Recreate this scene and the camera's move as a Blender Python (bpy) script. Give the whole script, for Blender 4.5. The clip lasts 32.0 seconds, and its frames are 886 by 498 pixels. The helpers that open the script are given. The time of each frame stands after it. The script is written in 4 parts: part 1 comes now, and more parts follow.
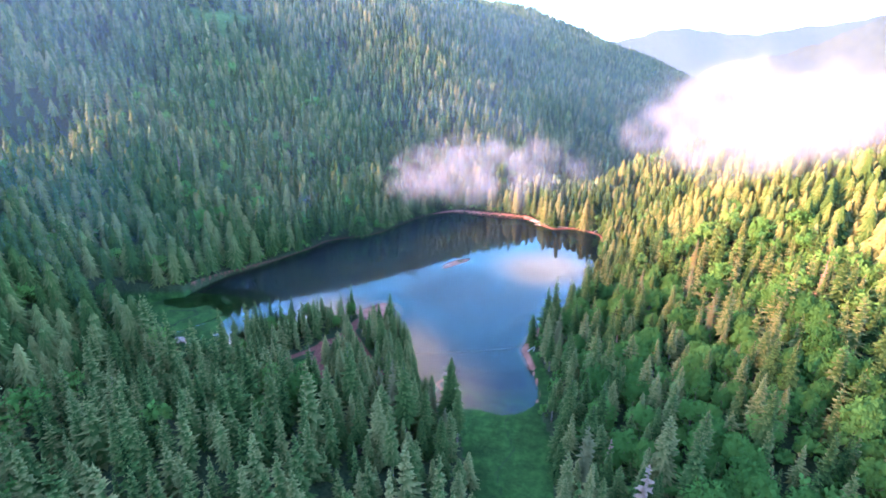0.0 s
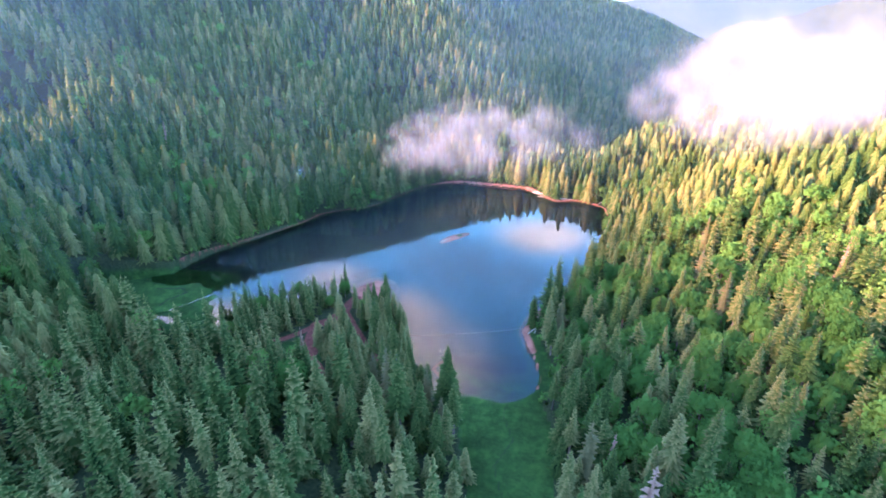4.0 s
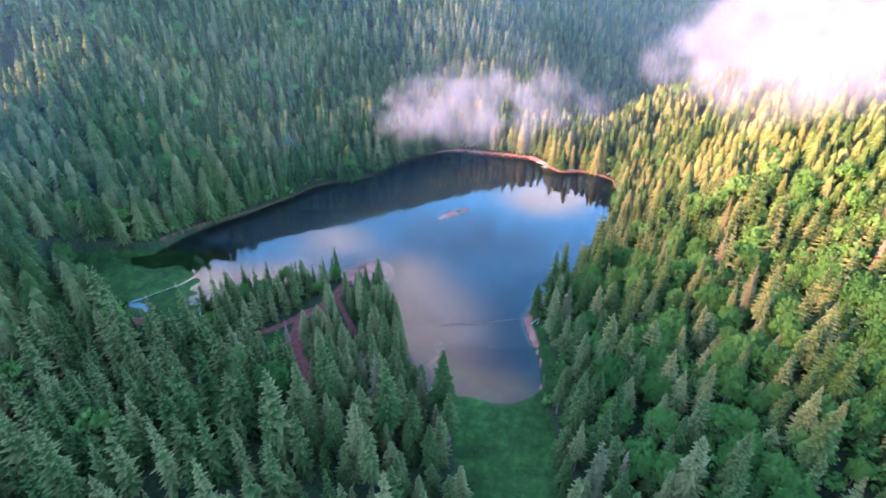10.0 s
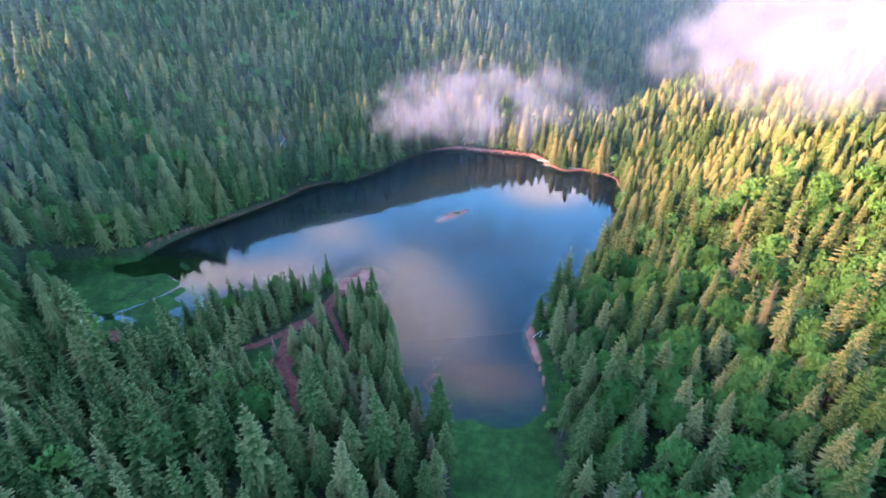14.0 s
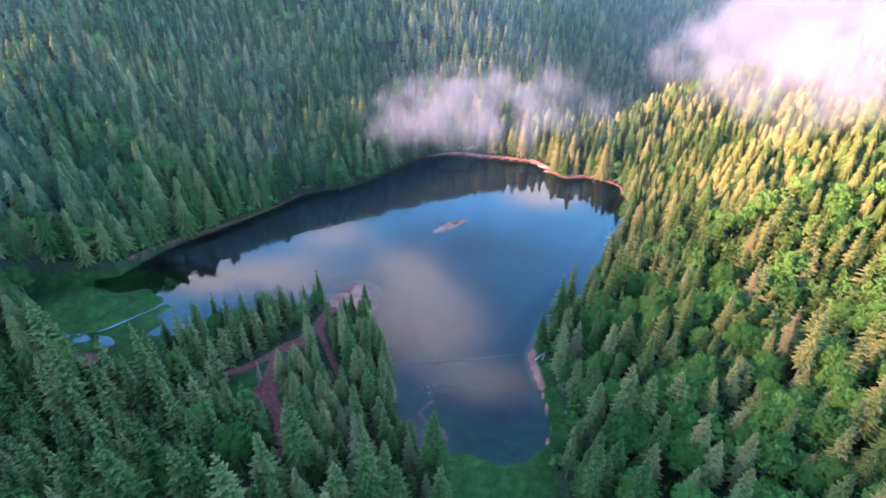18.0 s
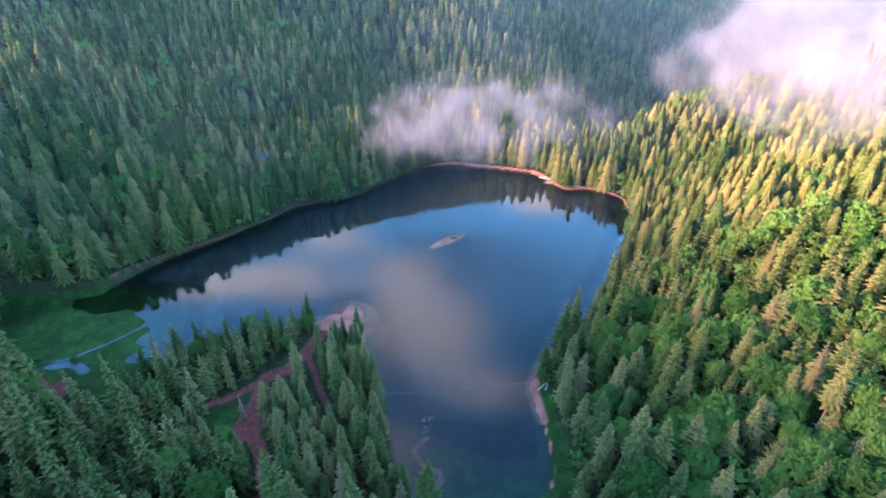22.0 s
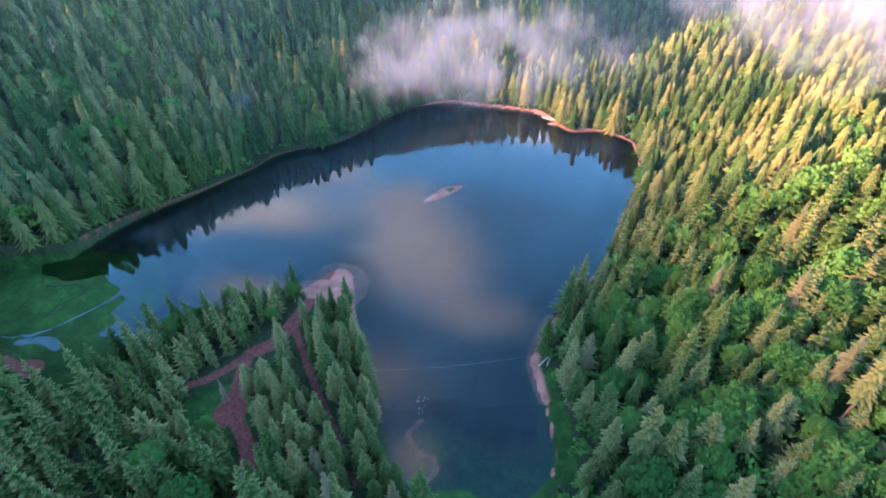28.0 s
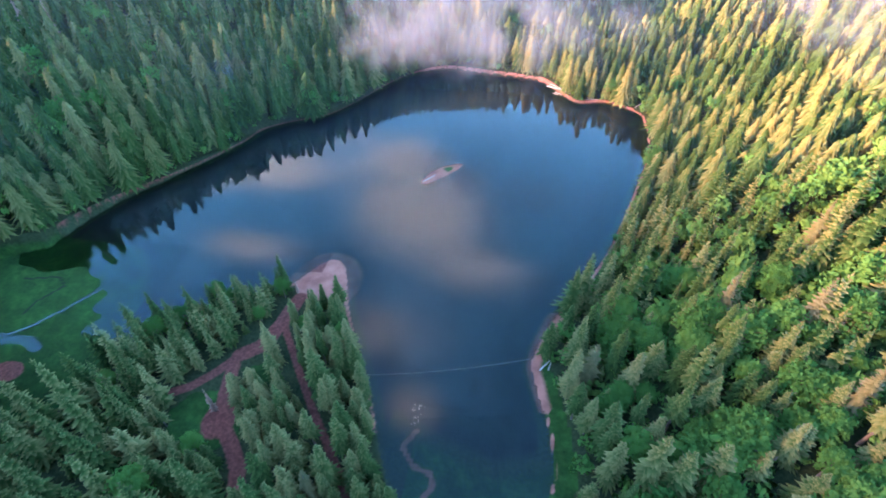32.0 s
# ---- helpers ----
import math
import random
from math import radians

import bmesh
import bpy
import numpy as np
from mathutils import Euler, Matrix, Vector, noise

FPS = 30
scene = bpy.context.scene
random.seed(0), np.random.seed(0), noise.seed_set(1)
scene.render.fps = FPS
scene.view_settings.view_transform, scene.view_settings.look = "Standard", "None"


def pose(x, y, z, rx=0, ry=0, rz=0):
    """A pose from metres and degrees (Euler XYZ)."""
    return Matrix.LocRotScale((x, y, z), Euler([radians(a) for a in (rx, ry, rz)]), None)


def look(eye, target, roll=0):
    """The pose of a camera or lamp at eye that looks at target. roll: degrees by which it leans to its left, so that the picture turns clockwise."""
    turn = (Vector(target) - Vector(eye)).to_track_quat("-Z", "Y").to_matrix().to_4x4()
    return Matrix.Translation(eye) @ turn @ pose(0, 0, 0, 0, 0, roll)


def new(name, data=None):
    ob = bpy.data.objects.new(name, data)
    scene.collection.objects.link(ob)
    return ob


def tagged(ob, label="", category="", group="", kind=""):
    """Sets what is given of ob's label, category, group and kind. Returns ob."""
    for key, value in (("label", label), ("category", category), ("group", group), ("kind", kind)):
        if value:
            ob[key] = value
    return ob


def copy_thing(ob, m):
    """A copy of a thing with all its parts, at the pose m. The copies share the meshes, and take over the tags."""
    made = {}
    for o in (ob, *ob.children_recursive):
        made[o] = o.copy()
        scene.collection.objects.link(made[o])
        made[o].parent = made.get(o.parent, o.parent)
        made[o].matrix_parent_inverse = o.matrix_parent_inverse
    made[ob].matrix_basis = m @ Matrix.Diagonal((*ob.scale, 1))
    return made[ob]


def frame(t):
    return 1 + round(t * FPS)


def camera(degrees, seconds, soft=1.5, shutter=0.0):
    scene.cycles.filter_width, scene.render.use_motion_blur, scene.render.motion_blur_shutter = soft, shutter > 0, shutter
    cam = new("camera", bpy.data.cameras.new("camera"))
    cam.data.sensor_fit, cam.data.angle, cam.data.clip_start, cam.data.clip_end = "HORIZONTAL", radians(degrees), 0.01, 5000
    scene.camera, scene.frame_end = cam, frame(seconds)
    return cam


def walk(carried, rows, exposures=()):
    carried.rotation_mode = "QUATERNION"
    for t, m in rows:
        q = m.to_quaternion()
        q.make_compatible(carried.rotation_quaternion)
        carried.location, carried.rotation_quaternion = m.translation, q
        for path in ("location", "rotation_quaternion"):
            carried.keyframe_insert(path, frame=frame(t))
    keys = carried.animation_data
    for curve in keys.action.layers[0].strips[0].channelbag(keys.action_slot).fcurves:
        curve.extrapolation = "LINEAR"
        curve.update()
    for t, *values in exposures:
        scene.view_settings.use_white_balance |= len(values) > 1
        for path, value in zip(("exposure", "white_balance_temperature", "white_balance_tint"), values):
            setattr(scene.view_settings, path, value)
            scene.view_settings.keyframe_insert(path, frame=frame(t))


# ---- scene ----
cam = camera(86.0, 32.0, soft=1.85)
PATH = [
    (0, (5.99, -3.41, 152.13), (-9.72, 89.47, 118.57), 0.06),
    (0.5, (5.94, -1.49, 152.17), (-9.73, 91.03, 117.63), 0.09),
    (1, (5.88, 0.46, 152.24), (-9.77, 92.58, 116.63), 0.05),
    (1.5, (5.81, 2.43, 152.32), (-9.78, 94.19, 115.75), 0.12),
    (2, (5.73, 4.43, 152.42), (-9.86, 95.82, 114.94), 0.12),
    (2.5, (5.65, 6.45, 152.54), (-9.85, 97.51, 114.24), 0.17),
    (3, (5.55, 8.49, 152.67), (-10.01, 99.27, 113.74), 0.08),
    (3.5, (5.44, 10.54, 152.82), (-10.05, 101.1, 113.34), 0.11),
    (5.5, (4.95, 18.84, 153.45), (-10.48, 108.26, 111.41), 0.07),
    (6, (4.82, 20.94, 153.62), (-10.59, 109.99, 110.82), 0.09),
    (7, (4.53, 25.13, 153.95), (-10.82, 113.58, 109.91), -0.00),
    (8, (4.23, 29.32, 154.27), (-11.05, 117.21, 109.08), -0.02),
    (9, (3.92, 33.49, 154.58), (-11.29, 120.8, 108.24), 0.02),
    (10, (3.6, 37.65, 154.85), (-11.54, 124.48, 107.62), 0.05),
    (11, (3.27, 41.78, 155.1), (-11.82, 128.36, 107.39), -0.04),
    (12, (2.93, 45.88, 155.31), (-12.12, 132.26, 107.24), 0.01),
    (13, (2.59, 49.94, 155.49), (-12.41, 136.2, 107.17), -0.06),
    (14, (2.25, 53.97, 155.63), (-12.72, 140.08, 107.05), -0.11),
    (14.5, (2.08, 55.97, 155.69), (-12.85, 142.02, 106.98), -0.13),
    (16.5, (1.38, 63.9, 155.85), (-13.45, 149.92, 107.07), -0.13),
    (17, (1.2, 65.86, 155.88), (-13.6, 151.98, 107.24), -0.08),
    (18, (0.84, 69.78, 155.93), (-14.03, 155.99, 107.48), -0.09),
    (19, (0.48, 73.7, 155.97), (-14.32, 160.05, 107.76), -0.01),
    (20, (0.11, 77.62, 156.03), (-14.76, 164.05, 107.99), 0.13),
    (21, (-0.27, 81.55, 156.11), (-15.1, 168.15, 108.36), 0.08),
    (22, (-0.66, 85.52, 156.22), (-15.43, 172.24, 108.68), 0.04),
    (22.5, (-0.86, 87.52, 156.3), (-15.59, 174.2, 108.66), 0.06),
    (23, (-1.07, 89.53, 156.4), (-15.65, 175.74, 107.86), 0.06),
    (23.5, (-1.28, 91.57, 156.51), (-15.61, 176.77, 106.15), 0.06),
    (24, (-1.49, 93.62, 156.65), (-15.59, 177.74, 104.44), 0.11),
    (24.5, (-1.72, 95.69, 156.81), (-15.63, 178.84, 103.02), 0.04),
    (25, (-1.94, 97.8, 157.0), (-15.65, 180.06, 101.81), -0.02),
    (25.5, (-2.18, 99.92, 157.21), (-15.75, 181.57, 101.09), -0.12),
    (27.5, (-3.19, 108.79, 158.45), (-16.37, 188.48, 99.5), -0.17),
    (28, (-3.47, 111.11, 158.87), (-16.58, 190.23, 99.15), -0.17),
    (29, (-4.05, 115.9, 159.87), (-16.88, 193.74, 98.41), -0.05),
    (30, (-4.68, 120.91, 161.09), (-17.25, 197.33, 97.82), 0.09),
    (31, (-5.37, 126.19, 162.59), (-17.7, 201.19, 97.6), 0.06),
    (31.5, (-5.73, 128.94, 163.44), (-17.93, 203.14, 97.53), 0.15),
    (32, (-6.12, 131.76, 164.38), (-18.13, 205.22, 97.6), 0.09),
]
walk(cam, [(t, look(eye, target, roll)) for t, eye, target, roll in PATH], [(0, 4.27, 5760, 27), (6, 4.18, 5760, 27), (13, 4.02, 5740, 26), (19, 3.85, 5700, 22), (25, 3.74, 5700, 20), (32, 4.0, 5740, 17)])

# Eye height of the flight is about 155 m over the lake; the lens sees 86 degrees.

# ---- world, sun, exposure ----
SUN_AZIMUTH, SUN_ELEVATION = 64.0, 14.0       # degrees: the light travels towards this azimuth (from +y to +x)


def nodes_of(mat):
    mat.use_nodes = True
    nt = mat.node_tree
    nt.nodes.clear()
    return nt


def node(nt, kind, **values):
    n = nt.nodes.new(kind)
    for key, value in values.items():
        if key in n.inputs:
            n.inputs[key].default_value = value
    return n


def ramp(nt, stops):
    n = nt.nodes.new("ShaderNodeValToRGB")
    e = n.color_ramp.elements
    while len(e) < len(stops):
        e.new(0.5)
    for el, (pos, col) in zip(e, stops):
        el.position, el.color = pos, (*col, 1.0) if len(col) == 3 else col
    return n


world = bpy.data.worlds.new("sky")
scene.world = world
nt = nodes_of(world)
sky = nt.nodes.new("ShaderNodeTexSky")
sky.sky_type, sky.sun_disc = "NISHITA", False
sky.sun_elevation, sky.sun_rotation = radians(14.0), radians(180.0 + SUN_AZIMUTH)
sky.altitude, sky.air_density, sky.dust_density, sky.ozone_density = 1000, 1.0, 0.4, 2.5
coord = nt.nodes.new("ShaderNodeTexCoord")
flat = nt.nodes.new("ShaderNodeVectorMath")
flat.operation = "DIVIDE"
split = nt.nodes.new("ShaderNodeSeparateXYZ")
lift = node(nt, "ShaderNodeMath")
lift.operation = "ADD"
lift.inputs[1].default_value = 0.12
merge = nt.nodes.new("ShaderNodeCombineXYZ")
nt.links.new(coord.outputs["Generated"], split.inputs[0])
nt.links.new(split.outputs["Z"], lift.inputs[0])
for k in range(3):
    nt.links.new(lift.outputs[0], merge.inputs[k])
nt.links.new(coord.outputs["Generated"], flat.inputs[0])
nt.links.new(merge.outputs[0], flat.inputs[1])


def sky_maths(op, a, b=None, clamp=False):
    m = nt.nodes.new("ShaderNodeMath")
    m.operation, m.use_clamp = op, clamp
    for sock, v in zip(m.inputs, (a, b)):
        if isinstance(v, bpy.types.NodeSocket):
            nt.links.new(v, sock)
        elif v is not None:
            sock.default_value = v
    return m.outputs[0]


def sky_reach(centre, size):
    """Squared distance on the cloud layer from a centre, in its own half widths."""
    sub = nt.nodes.new("ShaderNodeVectorMath")
    sub.operation = "SUBTRACT"
    nt.links.new(flat.outputs[0], sub.inputs[0])
    sub.inputs[1].default_value = (*centre, 0)
    mul = nt.nodes.new("ShaderNodeVectorMath")
    mul.operation = "MULTIPLY"
    nt.links.new(sub.outputs[0], mul.inputs[0])
    mul.inputs[1].default_value = (1 / size[0], 1 / size[1], 0)
    dot = nt.nodes.new("ShaderNodeVectorMath")
    dot.operation = "DOT_PRODUCT"
    nt.links.new(mul.outputs[0], dot.inputs[0])
    nt.links.new(mul.outputs[0], dot.inputs[1])
    return dot.outputs["Value"]


# morning clouds over the valley: middle, half widths and depth of each on the cloud layer
CLOUDS = [((-0.24, 1.07), (0.20, 0.20), 1.0), ((-0.35, 1.32), (0.13, 0.16), 0.7), ((-0.02, 0.86), (0.14, 0.08), 0.7),
          ((-0.72, 1.18), (0.20, 0.12), 0.8), ((-0.66, 1.46), (0.16, 0.13), 0.8), ((-0.66, 0.85), (0.15, 0.07), 0.7),
          ((-0.25, 0.65), (0.18, 0.10), 0.55), ((-0.14, 0.48), (0.07, 0.06), 0.6), ((0.10, 1.90), (0.20, 0.17), 0.95),
          ((-0.98, 1.12), (0.16, 0.12), 0.7)]
puffs = node(nt, "ShaderNodeTexNoise", Scale=3.2, Detail=7.0, Roughness=0.55, Distortion=0.35)
nt.links.new(flat.outputs[0], puffs.inputs["Vector"])
broad_puffs = node(nt, "ShaderNodeTexNoise", Scale=1.5, Detail=6.0, Roughness=0.52, Distortion=0.25)
nt.links.new(flat.outputs[0], broad_puffs.inputs["Vector"])
total = 0.0
for centre, size, deep in CLOUDS:
    total = sky_maths("ADD", sky_maths("MULTIPLY", sky_maths("POWER", 2.718, sky_maths("MULTIPLY", sky_reach(centre, size), -1.0)), deep), total)
shaped = sky_maths("MULTIPLY", total, sky_maths("ADD", 0.35, sky_maths("MULTIPLY", puffs.outputs["Fac"], 1.3)))
clearing = sky_maths("DIVIDE", 1.0, sky_maths("ADD", 1.0, sky_maths("POWER", sky_reach((-0.3, 1.2), (1.25, 1.0)), 3.0)))
veil = ramp(nt, [(0.50, (0, 0, 0)), (0.64, (0.85, 0.85, 0.85))])
nt.links.new(broad_puffs.outputs["Fac"], veil.inputs[0])
elsewhere = sky_maths("MULTIPLY", veil.outputs[0], sky_maths("SUBTRACT", 1.0, clearing))
cover = nt.nodes.new("ShaderNodeMapRange")
cover.interpolation_type = "SMOOTHSTEP"
cover.inputs["From Min"].default_value, cover.inputs["From Max"].default_value = 0.10, 1.05
nt.links.new(sky_maths("ADD", shaped, elsewhere), cover.inputs["Value"])
mixed = nt.nodes.new("ShaderNodeMix")
mixed.data_type = "RGBA"
nt.links.new(cover.outputs[0], mixed.inputs[0])
tint = nt.nodes.new("ShaderNodeMix")
tint.data_type, tint.blend_type = "RGBA", "MULTIPLY"
tint.inputs[0].default_value = 1.0
nt.links.new(sky.outputs[0], tint.inputs[6])
tint.inputs[7].default_value = (0.72, 1.0, 1.04, 1.0)
nt.links.new(tint.outputs[2], mixed.inputs[6])
mixed.inputs[7].default_value = (3.2, 2.45, 2.45, 1.0)
back = node(nt, "ShaderNodeBackground", Strength=0.12)
nt.links.new(mixed.outputs[2], back.inputs[0])
out = nt.nodes.new("ShaderNodeOutputWorld")
nt.links.new(back.outputs[0], out.inputs[0])

sun_data = bpy.data.lights.new("sun", "SUN")
sun_data.energy, sun_data.angle, sun_data.color = 3.5, radians(10.0), (1.0, 0.53, 0.28)
sun = new("sun", sun_data)
_az, _el = radians(SUN_AZIMUTH), radians(SUN_ELEVATION)
sun.matrix_world = look((0, 0, 900), (math.sin(_az) * math.cos(_el), math.cos(_az) * math.cos(_el), 900 - math.sin(_el)))

# ---- materials ----


def material(name):
    mat = bpy.data.materials.new(name)
    nt = nodes_of(mat)
    end = nt.nodes.new("ShaderNodeOutputMaterial")
    return mat, nt, end


def surface(nt, end, shader):
    nt.links.new(shader.outputs[0], end.inputs["Surface"])


def mix_rgb(nt, factor, a, b, mode="MIX"):
    m = nt.nodes.new("ShaderNodeMix")
    m.data_type, m.blend_type = "RGBA", mode
    for sock, v in ((m.inputs[0], factor), (m.inputs[6], a), (m.inputs[7], b)):
        if isinstance(v, bpy.types.NodeSocket):
            nt.links.new(v, sock)
        elif isinstance(v, (int, float)):
            sock.default_value = v
        else:
            sock.default_value = (*v, 1.0)
    return m.outputs[2]


def maths(nt, op, a, b=None, clamp=False):
    m = nt.nodes.new("ShaderNodeMath")
    m.operation, m.use_clamp = op, clamp
    for sock, v in zip(m.inputs, (a, b)):
        if v is None:
            continue
        if isinstance(v, bpy.types.NodeSocket):
            nt.links.new(v, sock)
        else:
            sock.default_value = v
    return m.outputs[0]


def noise_at(nt, scale, detail=3.0, rough=0.55, kind="Position"):
    geo = nt.nodes.new("ShaderNodeNewGeometry")
    n = node(nt, "ShaderNodeTexNoise", Scale=scale, Detail=detail, Roughness=rough)
    nt.links.new(geo.outputs[kind], n.inputs["Vector"])
    return n.outputs["Fac"]


def attribute(nt, name):
    a = nt.nodes.new("ShaderNodeAttribute")
    a.attribute_name = name
    return a.outputs["Fac"]


def foliage(name, dark, mid, light, glow=0.25, rough=0.75):
    """Needles or leaves: tone by tree (attribute or object), by island (twig) and by a fine noise."""
    mat, nt, end = material(name)
    info = nt.nodes.new("ShaderNodeObjectInfo")
    geo = nt.nodes.new("ShaderNodeNewGeometry")
    tree = maths(nt, "FRACT", maths(nt, "ADD", attribute(nt, "tone"), info.outputs["Random"]))
    fine = noise_at(nt, 0.9, 4.0)
    patch = noise_at(nt, 0.012, 2.0)
    t = maths(nt, "ADD", maths(nt, "MULTIPLY", tree, 0.58), maths(nt, "MULTIPLY", geo.outputs["Random Per Island"], 0.18))
    t = maths(nt, "ADD", t, maths(nt, "MULTIPLY", maths(nt, "SUBTRACT", fine, 0.5), 0.5))
    t = maths(nt, "ADD", t, maths(nt, "MULTIPLY", maths(nt, "SUBTRACT", patch, 0.45), 0.7), clamp=True)
    # spruce tip values also paint shade: dark inside, pale at rims and tops
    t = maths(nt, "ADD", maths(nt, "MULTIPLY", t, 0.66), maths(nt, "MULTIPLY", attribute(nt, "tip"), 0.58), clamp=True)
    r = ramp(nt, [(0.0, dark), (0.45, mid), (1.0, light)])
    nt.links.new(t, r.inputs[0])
    spread = nt.nodes.new("ShaderNodeAttribute")
    spread.attribute_name = "spread"
    turn = nt.nodes.new("ShaderNodeVectorTransform")
    turn.vector_type, turn.convert_from, turn.convert_to = "NORMAL", "OBJECT", "WORLD"
    nt.links.new(spread.outputs["Vector"], turn.inputs[0])
    blend = nt.nodes.new("ShaderNodeVectorMath")
    blend.operation = "MULTIPLY_ADD"
    nt.links.new(geo.outputs["Normal"], blend.inputs[0])
    blend.inputs[1].default_value = (0.55, 0.55, 0.55)
    nt.links.new(turn.outputs[0], blend.inputs[2])
    unit = nt.nodes.new("ShaderNodeVectorMath")
    unit.operation = "NORMALIZE"
    nt.links.new(blend.outputs[0], unit.inputs[0])
    d = node(nt, "ShaderNodeBsdfDiffuse", Roughness=rough)
    nt.links.new(r.outputs[0], d.inputs["Color"])
    nt.links.new(unit.outputs[0], d.inputs["Normal"])
    tr = nt.nodes.new("ShaderNodeBsdfTranslucent")
    nt.links.new(r.outputs[0], tr.inputs[0])
    nt.links.new(unit.outputs[0], tr.inputs["Normal"])
    mx = node(nt, "ShaderNodeMixShader", Fac=glow)
    mx.inputs[0].default_value = glow
    nt.links.new(d.outputs[0], mx.inputs[1])
    nt.links.new(tr.outputs[0], mx.inputs[2])
    surface(nt, end, mx)
    return mat


def plain(name, a, b, scale, rough=0.85, bump=0.0, spec=0.3):
    """A mottled matt surface of two colours with an optional fine relief."""
    mat, nt, end = material(name)
    f = noise_at(nt, scale, 5.0, 0.6)
    g = noise_at(nt, scale * 7.3, 3.0, 0.6)
    m = maths(nt, "ADD", maths(nt, "MULTIPLY", f, 0.65), maths(nt, "MULTIPLY", g, 0.35))
    r = ramp(nt, [(0.32, a), (0.68, b)])
    nt.links.new(m, r.inputs[0])
    d = node(nt, "ShaderNodeBsdfPrincipled", Roughness=rough)
    d.inputs["Specular IOR Level"].default_value = spec
    nt.links.new(r.outputs[0], d.inputs["Base Color"])
    if bump:
        bp = node(nt, "ShaderNodeBump", Strength=bump, Distance=0.3)
        nt.links.new(g, bp.inputs["Height"])
        nt.links.new(bp.outputs[0], d.inputs["Normal"])
    surface(nt, end, d)
    return mat


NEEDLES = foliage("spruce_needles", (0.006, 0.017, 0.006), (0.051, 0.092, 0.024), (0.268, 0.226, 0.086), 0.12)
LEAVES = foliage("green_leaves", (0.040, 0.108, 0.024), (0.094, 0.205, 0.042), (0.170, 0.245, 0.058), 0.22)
DEAD = foliage("dead_needles", (0.18, 0.105, 0.070), (0.29, 0.175, 0.120), (0.40, 0.27, 0.19), 0.2)
RUSSET = foliage("yellowing_needles", (0.09, 0.10, 0.04), (0.15, 0.14, 0.06), (0.22, 0.18, 0.09), 0.25)
BARK = plain("spruce_bark", (0.10, 0.075, 0.06), (0.20, 0.155, 0.125), 1.4, bump=0.6)
DRIFTWOOD = plain("bleached_wood", (0.28, 0.24, 0.20), (0.50, 0.45, 0.39), 2.0, bump=0.4)


def water_material():
    mat, nt, end = material("lake_water")
    geo = nt.nodes.new("ShaderNodeNewGeometry")
    big = node(nt, "ShaderNodeTexNoise", Scale=0.05, Detail=3.0)
    small = node(nt, "ShaderNodeTexNoise", Scale=0.7, Detail=4.0)
    for n in (big, small):
        nt.links.new(geo.outputs["Position"], n.inputs["Vector"])
    h = maths(nt, "ADD", maths(nt, "MULTIPLY", big.outputs["Fac"], 0.25), maths(nt, "MULTIPLY", small.outputs["Fac"], 0.012))
    bp = node(nt, "ShaderNodeBump", Strength=0.06, Distance=0.6)
    nt.links.new(h, bp.inputs["Height"])
    clear = nt.nodes.new("ShaderNodeBsdfTransparent")
    clear.inputs[0].default_value = (0.62, 0.66, 0.60, 1)
    body = nt.nodes.new("ShaderNodeBsdfDiffuse")
    body.inputs[0].default_value = (0.014, 0.018, 0.016, 1)
    below = nt.nodes.new("ShaderNodeMixShader")
    nt.links.new(attribute(nt, "deep"), below.inputs[0])
    nt.links.new(clear.outputs[0], below.inputs[1])
    nt.links.new(body.outputs[0], below.inputs[2])
    gloss = node(nt, "ShaderNodeBsdfGlossy", Roughness=0.012)
    gloss.inputs[0].default_value = (0.85, 1.0, 0.94, 1)
    nt.links.new(bp.outputs[0], gloss.inputs["Normal"])
    fr = node(nt, "ShaderNodeFresnel", IOR=1.38)
    nt.links.new(bp.outputs[0], fr.inputs["Normal"])
    mx = nt.nodes.new("ShaderNodeMixShader")
    nt.links.new(fr.outputs[0], mx.inputs[0])
    nt.links.new(below.outputs[0], mx.inputs[1])
    nt.links.new(gloss.outputs[0], mx.inputs[2])
    surface(nt, end, mx)
    return mat


WATER = water_material()


